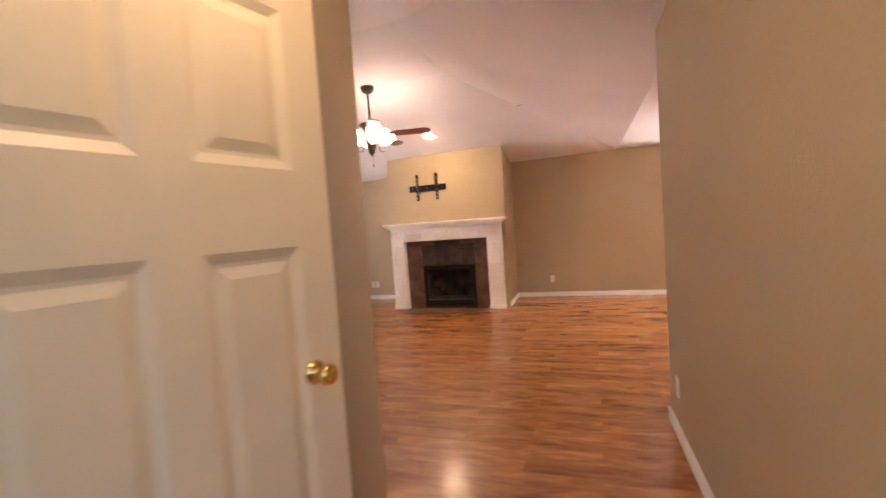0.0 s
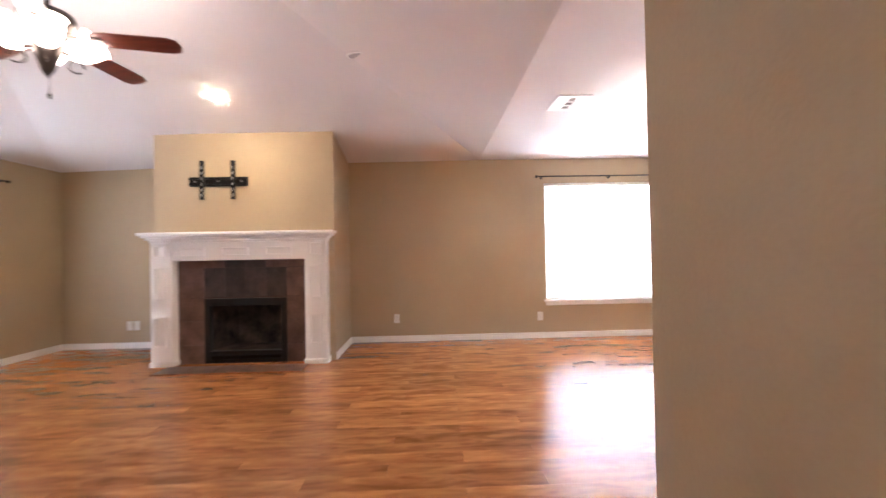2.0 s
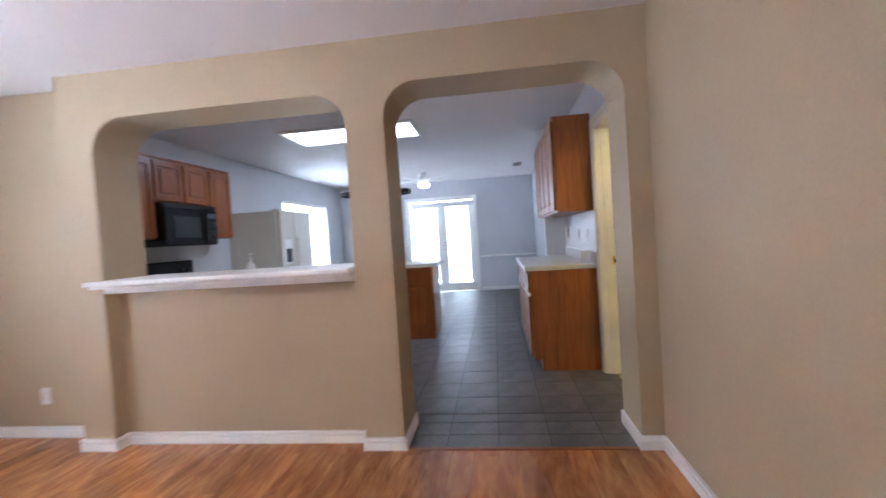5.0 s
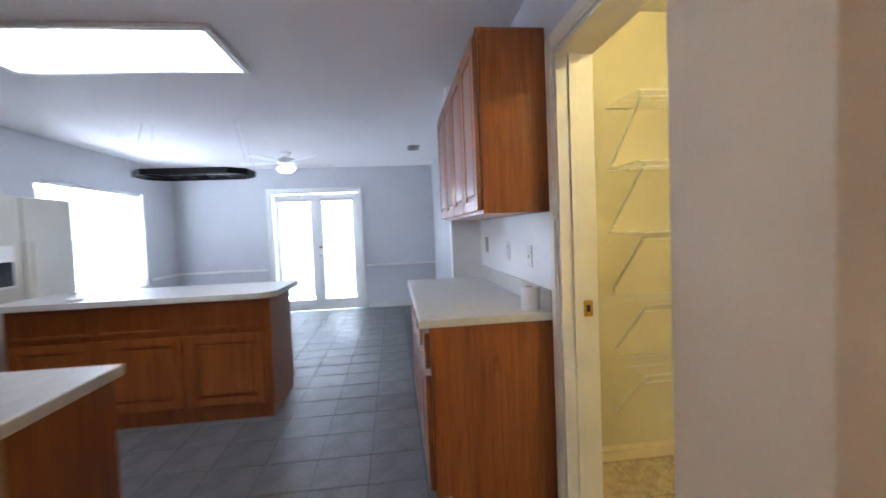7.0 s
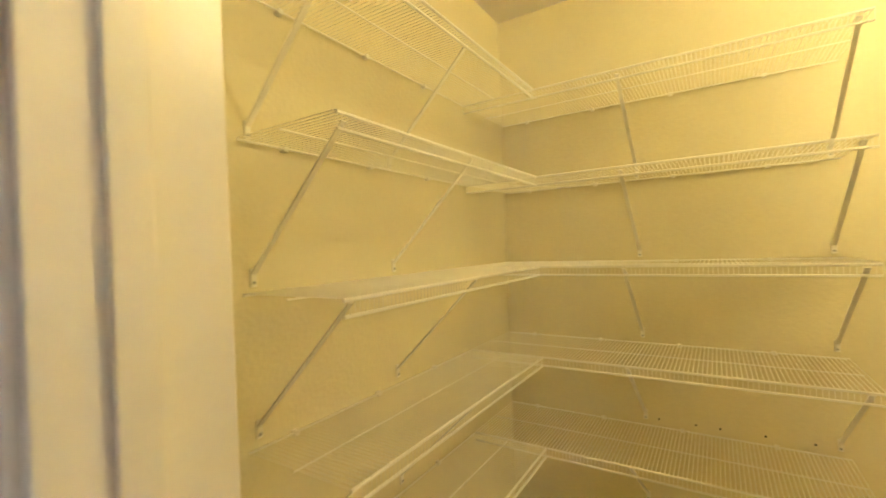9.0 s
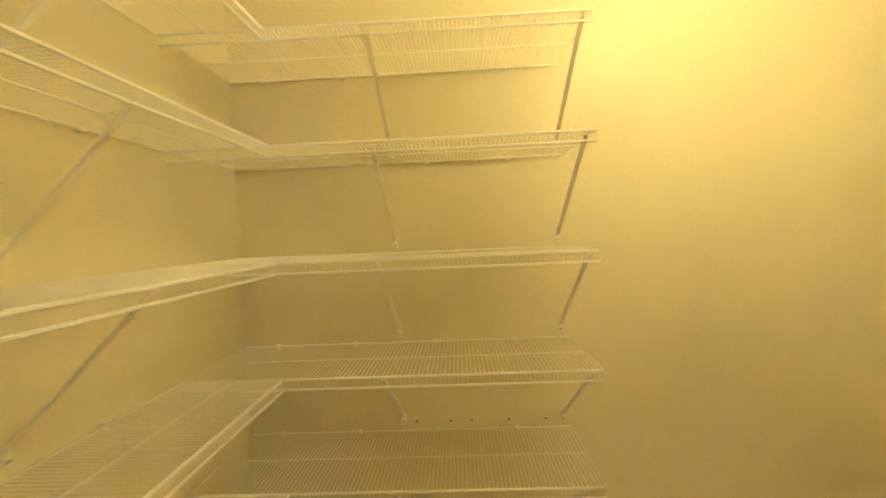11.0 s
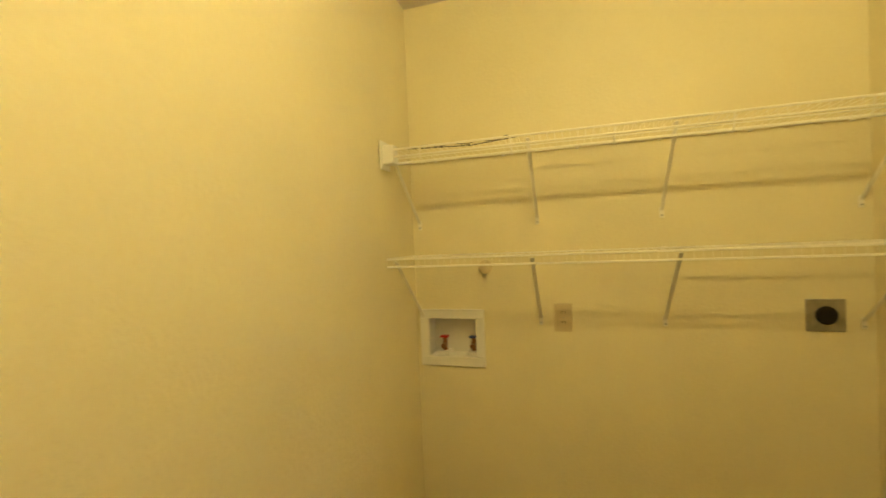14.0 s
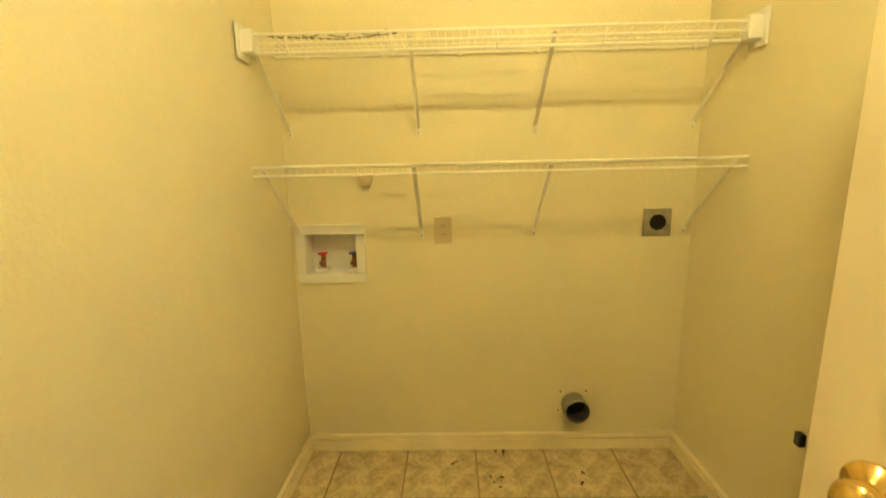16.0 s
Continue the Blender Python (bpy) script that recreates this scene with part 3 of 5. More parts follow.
bm = box(-2.90, -2.62, CY - 0.005, CY - 0.0005, 0.0, 1.115)
add_box(bm, -1.74, -1.51, CY - 0.005, CY - 0.0005, 0.0, 1.115)
add_box(bm, -2.62, -1.74, CY - 0.005, CY - 0.0005, 0.701, 1.115)
part("grout", bm, FIRE_GROUT, fireplace)
for k in range(5):
    x0 = -2.92 + k * 0.29
    part("hearth_tile", box(x0 + 0.002, x0 + 0.288, 6.60, 6.885, 0.001, 0.012, 0.002), FIRE_TILE, fireplace)
part("hearth_edge", box(-2.925, -1.465, 6.585, 6.60, 0.001, 0.013, 0.003), OAK, fireplace)
for x0, x1 in ((-3.12, -2.90), (-1.51, -1.28)):
    bm = box(x0, x1, CY - 0.13, CY - 0.001, 0, 1.31, 0.004)
    add_box(bm, x0 - 0.012, x1 + 0.012, CY - 0.142, CY - 0.001, 0, 0.05, 0.004)
    pil = part("pilaster", bm, WHITE, fireplace)
    for z0, z1 in ((0.21, 0.53), (0.70, 1.05), (1.155, 1.285)):
        bm = bmesh.new()
        a, b, y0, y1 = x0 + 0.05, x1 - 0.05, CY - 0.16, CY - 0.131
        for q in ((a, b, z0, z0 + 0.018), (a, b, z1 - 0.018, z1), (a, a + 0.018, z0 + 0.018, z1 - 0.018), (b - 0.018, b, z0 + 0.018, z1 - 0.018)):
            add_box(bm, q[0], q[1], y0, y1, q[2], q[3], 0.006)
        part("panel_moulding", bm, WHITE, pil)
frieze = part("frieze", box(-2.90, -1.51, CY - 0.12, CY - 0.001, 1.115, 1.31, 0.003), WHITE, fireplace)
for c in (-2.69, -2.235, -1.78):
    bm = bmesh.new()
    a, b, z0, z1, y0, y1 = c - 0.14, c + 0.14, 1.158, 1.25, CY - 0.15, CY - 0.121
    for q in ((a, b, z0, z0 + 0.016), (a, b, z1 - 0.016, z1), (a, a + 0.016, z0 + 0.016, z1 - 0.016), (b - 0.016, b, z0 + 0.016, z1 - 0.016)):
        add_box(bm, q[0], q[1], y0, y1, q[2], q[3], 0.004)
    part("panel_moulding", bm, WHITE, frieze)
bm = bmesh.new()
for d, z0, z1 in ((0.14, 1.31, 1.335), (0.165, 1.335, 1.36), (0.195, 1.36, 1.385), (0.22, 1.385, 1.415)):
    add_box(bm, -3.12 - (d - 0.13), -1.28 + (d - 0.13), CY - d, CY - 0.001, z0, z1, 0.006)
part("mantel_shelf", bm, WHITE, fireplace)
bm = bmesh.new()
for q in ((-2.62, -2.56, 0.0, 0.70), (-1.80, -1.74, 0.0, 0.70), (-2.56, -1.80, 0.62, 0.70), (-2.56, -1.80, 0.0, 0.13)):
    add_box(bm, q[0], q[1], CY - 0.02, CY + 0.05, q[2], q[3], 0.003)
fb = part("firebox_frame", bm, BLACK, fireplace)
part("louvre", box(-2.55, -1.81, CY - 0.024, CY - 0.018, 0.05, 0.08), BLACK_GLOSS, fb)
lining = [box(-2.56, -1.80, CY + 0.44, CY + 0.46, 0.13, 0.62), box(-2.56, -1.80, CY + 0.05, CY + 0.46, 0.11, 0.13), box(-2.56, -1.80, CY + 0.05, CY + 0.46, 0.64, 0.66)]
for side in (-1, 1):
    lining.append(prism([(-2.18 + side * 0.38, CY + 0.05), (-2.18 + side * 0.27, CY + 0.44), (-2.18 + side * 0.30, CY + 0.46), (-2.18 + side * 0.40, CY + 0.05)], "z", 0.13, 0.62))
for bm in lining:
    part("firebrick_panel", bm, FIRE_BACK, fireplace, "sooty firebrick panel")

mount = thing("tv_mount", "black steel television wall bracket above the mantel", "tv mount", (-2.45, CY, 1.97))
bm = box(-0.31, 0.31, -0.03, -0.001, -0.05, 0.05, 0.003)
part("wall_plate", bm, BLACK, mount)
for z in (-0.03, 0.03):
    part("rail", box(-0.31, 0.31, -0.045, -0.031, z - 0.008, z + 0.008, 0.002), BLACK, mount)
for x in (-0.16, 0.17):
    arm = part("arm", box(x - 0.022, x + 0.022, -0.07, -0.046, -0.20, 0.22, 0.004), BLACK, mount)
    for k in range(6):
        part("slot", box(x - 0.006, x + 0.006, -0.0715, -0.0705, -0.17 + k * 0.06, -0.14 + k * 0.06), STEEL, arm)
for x in (-0.25, 0.0, 0.25):
    part("bolt", rod((x, -0.03, 0), (x, -0.036, 0), 0.010, 6), STEEL, mount)


def outlet(at, face, kind_="outlet", mat=None, label="white plastic electrical outlet on the wall", w=0.072, h=0.116):
    """A cover plate; face: degrees to turn from facing -y."""
    mat = mat or PLASTIC
    o = thing("wall_outlet" if kind_ != "switch" else "light_switch", label, "outlet" if kind_ != "switch" else "switch", at, turn=face)
    part("cover_plate", box(-w / 2, w / 2, -0.007, -0.0005, -h / 2, h / 2, 0.003), mat, o)
    if kind_ == "outlet":
        for z in (-0.02, 0.02):
            s = part("socket", rod((0, -0.007, z), (0, -0.0095, z), 0.0165, 16), mat, o)
            for x in (-0.006, 0.006):
                part("slot", box(x - 0.001, x + 0.001, -0.0102, -0.0096, z - 0.001, z + 0.008), SLOT, s)
        part("screw", rod((0, -0.007, 0), (0, -0.0085, 0), 0.003, 8), STEEL, o)
    elif kind_ == "switch":
        part("toggle", box(-0.005, 0.005, -0.016, -0.007, -0.009, 0.012, 0.002), mat, o)
    else:
        part("insert", box(-w / 2 + 0.018, w / 2 - 0.018, -0.009, -0.007, -0.034, 0.034, 0.001), mat, o)
    return o


outlet((-0.62, NORTH, 0.30), 0)
outlet((1.28, NORTH, 0.29), 0)
outlet((-4.05, NORTH, 0.29), 0)
outlet((-3.96, NORTH, 0.29), 0, "blank", label="white plastic cable plate on the wall")
outlet((-3.25, NORTH, 0.29), 0)
outlet((WEST, 7.10, 0.30), 90)
outlet((EASTWALL, 7.39, 0.29), -90)
outlet((EDGE, 3.12, 0.30), -90)
outlet((5.37, K_SOUTH + 0.006, 1.15), 180, "switch", label="white light switch above the counter")
outlet((5.79, K_SOUTH + 0.006, 1.16), 180)
outlet((6.40, K_SOUTH + 0.006, 1.18), 180, "blank", STEEL, "brushed metal switch plate above the counter")

can = thing("recessed_light", "lit recessed ceiling spotlight above the fireplace", "ceiling light")
CANP = Vector((-2.11, 6.35, 2.345 + 0.545 * (NORTH - 6.35) / (NORTH - 4.70)))
tip = Matrix.Translation(CANP) @ Matrix.Rotation(radians(9.4), 4, "X")
part("trim_ring", shell([(0.085, -0.006), (0.085, 0.002), (0.055, 0.002), (0.055, -0.006)], 0.001, 24, tip), WHITE, can)
part("bulb", turned([(0.038, 0.001), (0.036, -0.004), (0.02, -0.008), (0.001, -0.010)], 20, tip), CAN_LIT, can)
spk = thing("ceiling_speaker", "round pale grey ceiling speaker grille", "speaker")
tip = Matrix.Translation((-0.69, 5.71, 2.345 + 0.545 * (NORTH - 5.71) / (NORTH - 4.70))) @ Matrix.Rotation(radians(9.4), 4, "X")
part("grille", turned([(0.10, 0.001), (0.098, -0.006), (0.001, -0.008)], 28, tip), GREY_CLOTH, spk)
part("rim", shell([(0.115, 0.001), (0.115, -0.007), (0.102, -0.008)], 0.002, 28, tip), WHITE, spk)


def vent(at, w, d, label, bars=2, mat=WHITE):
    """A three-way ceiling register: a dark middle slot crossed by bars, between two banks of outward-facing louvres."""
    v = thing("ceiling_vent", label, "vent", at)
    f, slot = 0.04, (w - 0.08) / 6
    bm = bmesh.new()
    for q in ((-w / 2, w / 2, -d / 2, -d / 2 + f), (-w / 2, w / 2, d / 2 - f, d / 2), (-w / 2, -w / 2 + f, -d / 2 + f, d / 2 - f), (w / 2 - f, w / 2, -d / 2 + f, d / 2 - f)):
        add_box(bm, *q, -0.014, -0.0005, 0.004)
    part("frame", bm, mat, v)
    part("backing", box(-w / 2 + f, w / 2 - f, -d / 2 + f, d / 2 - f, -0.003, -0.0005), VENT_DARK, v)
    for side in (-1, 1):
        for k in range(3):
            bm = box(-0.021, 0.021, -d / 2 + f, d / 2 - f, -0.0008, 0.0008)
            bm.transform(Matrix.Translation((side * (slot + 0.012 + k * (w / 2 - f - slot) / 3), 0, -0.011)) @ Matrix.Rotation(radians(side * 14), 4, "Y"))
            part("louvre", bm, mat, v)
    for k in range(bars):
        y = -d / 2 + f + (k + 1) * (d - 2 * f) / (bars + 1)
        part("bar", box(-slot, slot, y - 0.007, y + 0.007, -0.014, -0.008), WHITE, v)
    return v


vent((1.01, 5.83, D_CEIL), 0.28, 0.35, "white louvred air vent in the dining ceiling")
vent((9.1, 3.75, K_CEIL), 0.30, 0.15, "small grey air vent in the kitchen ceiling", 0, VENT_DARK)

# living room ceiling fan
FAN = Vector((-2.24, 4.70, V_TOP))
fan = thing("ceiling_fan", "bronze ceiling fan with mahogany blades and lit glass shades", "ceiling fan", FAN)
part("canopy", turned([(0.075, 0.0), (0.075, -0.02), (0.06, -0.055), (0.03, -0.075), (0.013, -0.08)], 24), BRONZE, fan)
part("downrod", rod((0, 0, -0.075), (0, 0, -0.39), 0.012, 12), BRONZE, fan)
part("motor", turned([(0.02, -0.37), (0.06, -0.385), (0.115, -0.40), (0.125, -0.42), (0.125, -0.48), (0.11, -0.505), (0.06, -0.52), (0.04, -0.525)], 28), BRONZE, fan)
part("light_hub", turned([(0.04, -0.52), (0.07, -0.54), (0.075, -0.58), (0.05, -0.65), (0.035, -0.69), (0.03, -0.71), (0.001, -0.755)], 24), BRONZE, fan)
part("pull_chain", rod((0.01, 0, -0.74), (0.01, 0, -0.84), 0.0015, 5), BRONZE, fan)
part("chain_knob", turned([(0.001, -0.835), (0.008, -0.845), (0.006, -0.865), (0.001, -0.87)], 10, Matrix.Translation((0.01, 0, 0))), BRONZE, fan)
for k in range(5):
    turn = Matrix.Rotation(radians(12 + 72 * k), 4, "Z")
    out = [(0.20, -0.05), (0.30, -0.062), (0.60, -0.068), (0.645, -0.05), (0.66, 0.0), (0.645, 0.05), (0.60, 0.068), (0.30, 0.062), (0.20, 0.05)]
    q = prism(out, "z", -0.003, 0.003)
    q.transform(turn @ Matrix.Translation((0, 0, -0.52)) @ Matrix.Rotation(radians(-11), 4, "X"))
    part("blade", q, MAHOGANY, fan)
    bm = box(0.10, 0.26, -0.018, 0.018, -0.529, -0.519, 0.002)
    bm.transform(turn)
    part("blade_iron", bm, BRONZE, fan)
for k in range(4):
    spin = Matrix.Rotation(radians(38 + 90 * k), 4, "Z")
    turn = spin @ Matrix.Translation((0.125, 0, -0.585)) @ Matrix.Rotation(radians(46), 4, "Y") @ Matrix.Scale(1.22, 4)
    part("lamp_arm", rod(turn @ Vector((0, 0, -0.025)), spin @ Vector((0.05, 0, -0.59)), 0.009), BRONZE, fan)
    part("shade", shell([(0.028, -0.03), (0.05, 0.0), (0.06, 0.04), (0.062, 0.07), (0.072, 0.095)], 0.004, 20, turn), FAN_LIT, fan, "lit frosted glass shade")
    sc = wire([spin @ Vector((0.12 + 0.035 * math.cos(a), 0, -0.665 + 0.035 * math.sin(a))) for a in [x * 0.6 for x in range(10)]], 0.0045)
    part("scroll", sc, BRONZE, fan)

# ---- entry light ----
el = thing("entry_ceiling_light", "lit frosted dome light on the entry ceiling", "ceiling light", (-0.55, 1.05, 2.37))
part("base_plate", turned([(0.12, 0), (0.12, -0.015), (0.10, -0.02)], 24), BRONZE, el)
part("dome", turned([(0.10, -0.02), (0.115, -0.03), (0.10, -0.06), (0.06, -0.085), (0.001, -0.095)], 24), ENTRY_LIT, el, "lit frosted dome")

# ---- dining chandelier ----
CH = Vector((2.02, 5.65, D_CEIL))
ch = thing("chandelier", "antique copper chandelier with five lit white glass shades", "chandelier", CH)
part("canopy", turned([(0.065, 0.0), (0.062, -0.012), (0.04, -0.03), (0.012, -0.04)], 24), COPPER, ch)
for k in range(6):
    z = -0.045 - k * 0.028
    rot = Matrix.Translation((0, 0, z)) @ Matrix.Rotation(radians(90 * k), 4, "Z")
    part("chain_link", wire([rot @ Vector((0.009 * math.cos(a), 0, 0.017 * math.sin(a))) for a in [j * math.tau / 8 for j in range(9)]], 0.0025, 5), COPPER, ch)
part("stem", turned([(0.008, -0.21), (0.02, -0.225), (0.012, -0.25), (0.03, -0.29), (0.014, -0.33), (0.018, -0.38), (0.045, -0.41), (0.05, -0.43), (0.02, -0.47), (0.026, -0.49), (0.001, -0.52)], 18), COPPER, ch)
for k in range(5):
    t = Matrix.Rotation(radians(12 + 72 * k), 4, "Z")
    arc = [t @ Vector((0.03 + 0.22 * s, 0, -0.40 - 0.06 * math.sin(s * math.pi) + 0.13 * s * s)) for s in [j / 10 for j in range(11)]]
    part("arm", wire(arc, 0.007), COPPER, ch)
    curl = [t @ Vector((0.10 + 0.04 * (1 - j / 16) * math.cos(j * 0.6), 0, -0.30 + 0.04 * (1 - j / 16) * math.sin(j * 0.6))) for j in range(14)]
    part("scroll", wire(curl, 0.004, 5), COPPER, ch)
    up = t @ Matrix.Translation((0.25, 0, -0.27))
    part("shade_holder", turned([(0.012, 0.012), (0.03, 0.0), (0.034, -0.02)], 14, up), COPPER, ch)
    part("shade", shell([(0.032, -0.012), (0.05, -0.035), (0.066, -0.07), (0.072, -0.10), (0.088, -0.13)], 0.004, 22, up), CHAND_LIT, ch, "lit white glass tulip shade")


# ---- doors ----
def panel_door(name, at, turn, width, height, rows, mat, label, knob_at=0.06, knob_z=0.95, thick=0.042):
    """A hinged door leaf along +x from its hinge, with raised panels on both faces."""
    d = thing(name, label, "door", at, turn=turn)
    s, mid, h = 0.115, 0.10, thick / 2
    cols = ((s, (width - mid) / 2), ((width + mid) / 2, width - s))
    us = [0, cols[0][0], cols[0][1], cols[1][0], cols[1][1], width]
    ws = sorted([0.012, height] + [z for r in rows for z in r])
    bm = bmesh.new()
    for u0, u1 in zip(us, us[1:]):
        for w0, w1 in zip(ws, ws[1:]):
            if not ((u0, u1) in cols and (w0, w1) in rows):
                add_box(bm, u0, u1, -h, h, w0, w1)
    bmesh.ops.remove_doubles(bm, verts=bm.verts, dist=1e-5)
    part("leaf", bm, mat, d)
    for u0, u1 in cols:
        for w0, w1 in rows:
            bm = bmesh.new()
            for side in (-1, 1):
                rings = []
                for inset, depth in ((0.0, 0.0), (0.024, 0.011), (0.034, 0.011), (0.062, 0.003)):
                    y = side * (h - depth)
                    rings.append([bm.verts.new(p) for p in ((u0 + inset, y, w0 + inset), (u1 - inset, y, w0 + inset), (u1 - inset, y, w1 - inset), (u0 + inset, y, w1 - inset))])
                for p, q in zip(rings, rings[1:]):
                    for k in range(4):
                        bm.faces.new((p[k], p[(k + 1) % 4], q[(k + 1) % 4], q[k]))
                bm.faces.new(rings[-1])
                if side < 0:
                    bmesh.ops.reverse_faces(bm, faces=bm.faces[:])
            bmesh.ops.recalc_face_normals(bm, faces=bm.faces[:])
            part("door_panel", bm, mat, d)
    kx = width - knob_at
    for side in (-1, 1):
        m = Matrix.Translation((kx, side * thick / 2, knob_z)) @ Matrix.Rotation(radians(-90 * side), 4, "X")
        k = part("door_knob", turned([(0.032, 0.0), (0.032, 0.006), (0.014, 0.012), (0.011, 0.03), (0.022, 0.038), (0.029, 0.05), (0.027, 0.062), (0.016, 0.07), (0.001, 0.072)], 24, m), BRASS, d, "polished brass knob")
    part("latch_plate", box(width, width + 0.002, -0.012, 0.012, knob_z - 0.03, knob_z + 0.03), BRASS, d)
    for z in (0.25, 1.02, 1.80):
        part("hinge", rod((0, -thick / 2 - 0.006, z - 0.045), (0, -thick / 2 - 0.006, z + 0.045), 0.006, 10), BRASS, d)
    return d


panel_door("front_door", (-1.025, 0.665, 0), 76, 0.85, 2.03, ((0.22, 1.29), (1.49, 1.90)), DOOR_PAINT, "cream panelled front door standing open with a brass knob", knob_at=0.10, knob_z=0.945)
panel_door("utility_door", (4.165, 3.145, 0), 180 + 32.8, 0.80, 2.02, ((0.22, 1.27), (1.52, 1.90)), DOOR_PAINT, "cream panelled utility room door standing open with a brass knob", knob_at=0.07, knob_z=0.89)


def casing(name, axis, pos, side, a0, a1, h, mat, label, w=0.07, depth=(0.0, 0.0)):
    root = tagged(new(name), label, "door frame", kind="structure")

    def bx(d0, d1, u0, u1, w0, w1, bev=0.004):
        d = sorted((pos + side * d0, pos + side * d1))
        return box(*((u0, u1, d[0], d[1]) if axis == "y" else (d[0], d[1], u0, u1)), w0, w1, bev)
    for u0, u1, w0, w1 in ((a0 - w, a0, 0, h + w), (a1, a1 + w, 0, h + w), (a0, a1, h, h + w)):
        bm = bx(0.0005, 0.012, u0, u1, w0, w1)
        me = mesh_of("t", bx(0.012, 0.018, u0 + (0.012 if u1 - u0 < 0.2 else 0), u1 - (0.012 if u1 - u0 < 0.2 else 0), w0 + (0 if w0 < 0.1 else 0.012), w1 - 0.012), mat)
        bm.from_mesh(me)
        bpy.data.meshes.remove(me)
        part("casing", bm, mat, root)
    if depth[1]:
        for u0, u1, w0, w1 in ((a0, a0 + 0.018, 0, h), (a1 - 0.018, a1, 0, h), (a0 + 0.018, a1 - 0.018, h - 0.018, h)):
            part("jamb", bx(-depth[0], -depth[1], u0, u1, w0, w1, 0.002), mat, root)
        for u0, u1 in ((a0 + 0.018, a0 + 0.03), (a1 - 0.03, a1 - 0.018)):
            part("door_stop", bx(-0.05, -0.085, u0, u1, 0, h - 0.018, 0.002), mat, root)
    return root


frame_k = casing("door_frame_utility", "y", K_SOUTH, 1, 4.18, 4.985, 2.04, CREAM_TRIM, "cream door frame between kitchen and utility room", 0.075, (-0.002, 0.162))
part("strike_plate", box(4.9645, 4.9668, 3.225, 3.265, 0.905, 0.975), BRASS, frame_k, "brass strike plate")
part("strike_hole", box(4.964, 4.9644, 3.237, 3.253, 0.925, 0.955), SLOT, frame_k)
casing("door_frame_utility_inside", "y", U_NORTH, -1, 4.18, 4.985, 2.04, CREAM_TRIM, "cream door casing inside the utility room", 0.062)
casing("door_frame_front", "y", 0.60, 1, -1.0, 0.14, 2.05, WHITE, "white front door casing", 0.06, (-0.002, 0.178))

# glazed garden doors
gd = thing("glazed_door", "white glazed garden door with a lowered blind", "door", (K_EAST, 4.68, 0), group="garden doors")
GDW = 0.68


def garden_door(root):
    for y0, y1, z0, z1 in ((0, 0.085, 0.012, 2.0), (GDW - 0.085, GDW, 0.012, 2.0), (0.085, GDW - 0.085, 1.91, 2.0), (0.085, GDW - 0.085, 0.012, 0.20)):
        part("stile", box(0.03, 0.075, y0, y1, z0, z1, 0.003), WHITE, root)
    g = part("pane", box(0.05, 0.054, 0.085, GDW - 0.085, 0.20, 1.91), GLASS, root)
    g.visible_shadow = False
    for k in range(1, 5):
        z = 0.20 + k * 1.71 / 5
        part("glazing_bar", box(0.056, 0.068, 0.085, GDW - 0.085, z - 0.009, z + 0.009), WHITE, root)
    part("blind_head", box(0.005, 0.03, 0.075, GDW - 0.075, 1.87, 1.93, 0.003), PLASTIC, root)
    part("blind_bottom", box(0.008, 0.028, 0.08, GDW - 0.08, 0.225, 0.245, 0.002), PLASTIC, root)
    bm = box(-0.0115, 0.0115, 0.082, GDW - 0.082, -0.0008, 0.0008)
    bm.transform(Matrix.Rotation(radians(66), 4, "Y"))
    first = part("slat", bm, BLIND, root)
    first.location = (0.018, 0, 0.27)
    for k in range(1, 80):
        ob = new("slat", first.data)
        ob.parent, ob.location = root, (0.018, 0, 0.27 + k * 0.02)


garden_door(gd)
other = copy_thing(gd, pose(K_EAST, 4.68 + 0.02 + GDW, 0))
part("astragal", box(0.02, 0.03, GDW - 0.012, GDW + 0.032, 0.012, 2.0, 0.003), WHITE, gd)
kn = part("lever", rod((0.03, GDW - 0.04, 0.95), (-0.02, GDW - 0.04, 0.95), 0.012, 12), BRASS, gd, "brass handle")
part("deadbolt", rod((0.03, GDW - 0.04, 1.09), (0.005, GDW - 0.04, 1.09), 0.022, 14), BRASS, gd, "brass deadbolt")
casing("door_frame_garden", "x", K_EAST, -1, 4.66, 6.10, 2.03, WHITE, "white frame round the garden doors", 0.075, (-0.001, 0.12))

# ---- kitchen ----
def cabinet_door(parent, u0, u1, z0, z1, put, knob=None):
    """A framed, raised-panel door; put(u, d, z) gives a place, d metres proud of the front."""
    def bx(a, b, d0, d1, w0, w1, bev):
        p, q = put(a, d0, w0), put(b, d1, w1)
        return box(min(p[0], q[0]), max(p[0], q[0]), min(p[1], q[1]), max(p[1], q[1]), w0, w1, bev)
    s = 0.055 if z1 - z0 > 0.25 else 0.02
    d = part("door" if z1 - z0 > 0.25 else "drawer_front", bx(u0, u1, 0.001, 0.014, z0, z1, 0.004), OAK, parent)
    for a, b, w0, w1 in ((u0, u0 + s, z0, z1), (u1 - s, u1, z0, z1), (u0 + s, u1 - s, z0, z0 + s), (u0 + s, u1 - s, z1 - s, z1)):
        part("rail", bx(a, b, 0.014, 0.025, w0, w1, 0.004), OAK, d)
    if z1 - z0 > 0.25:
        part("raised_panel", bx(u0 + s + 0.02, u1 - s - 0.02, 0.014, 0.023, z0 + s + 0.02, z1 - s - 0.02, 0.008), OAK, d)
    return d


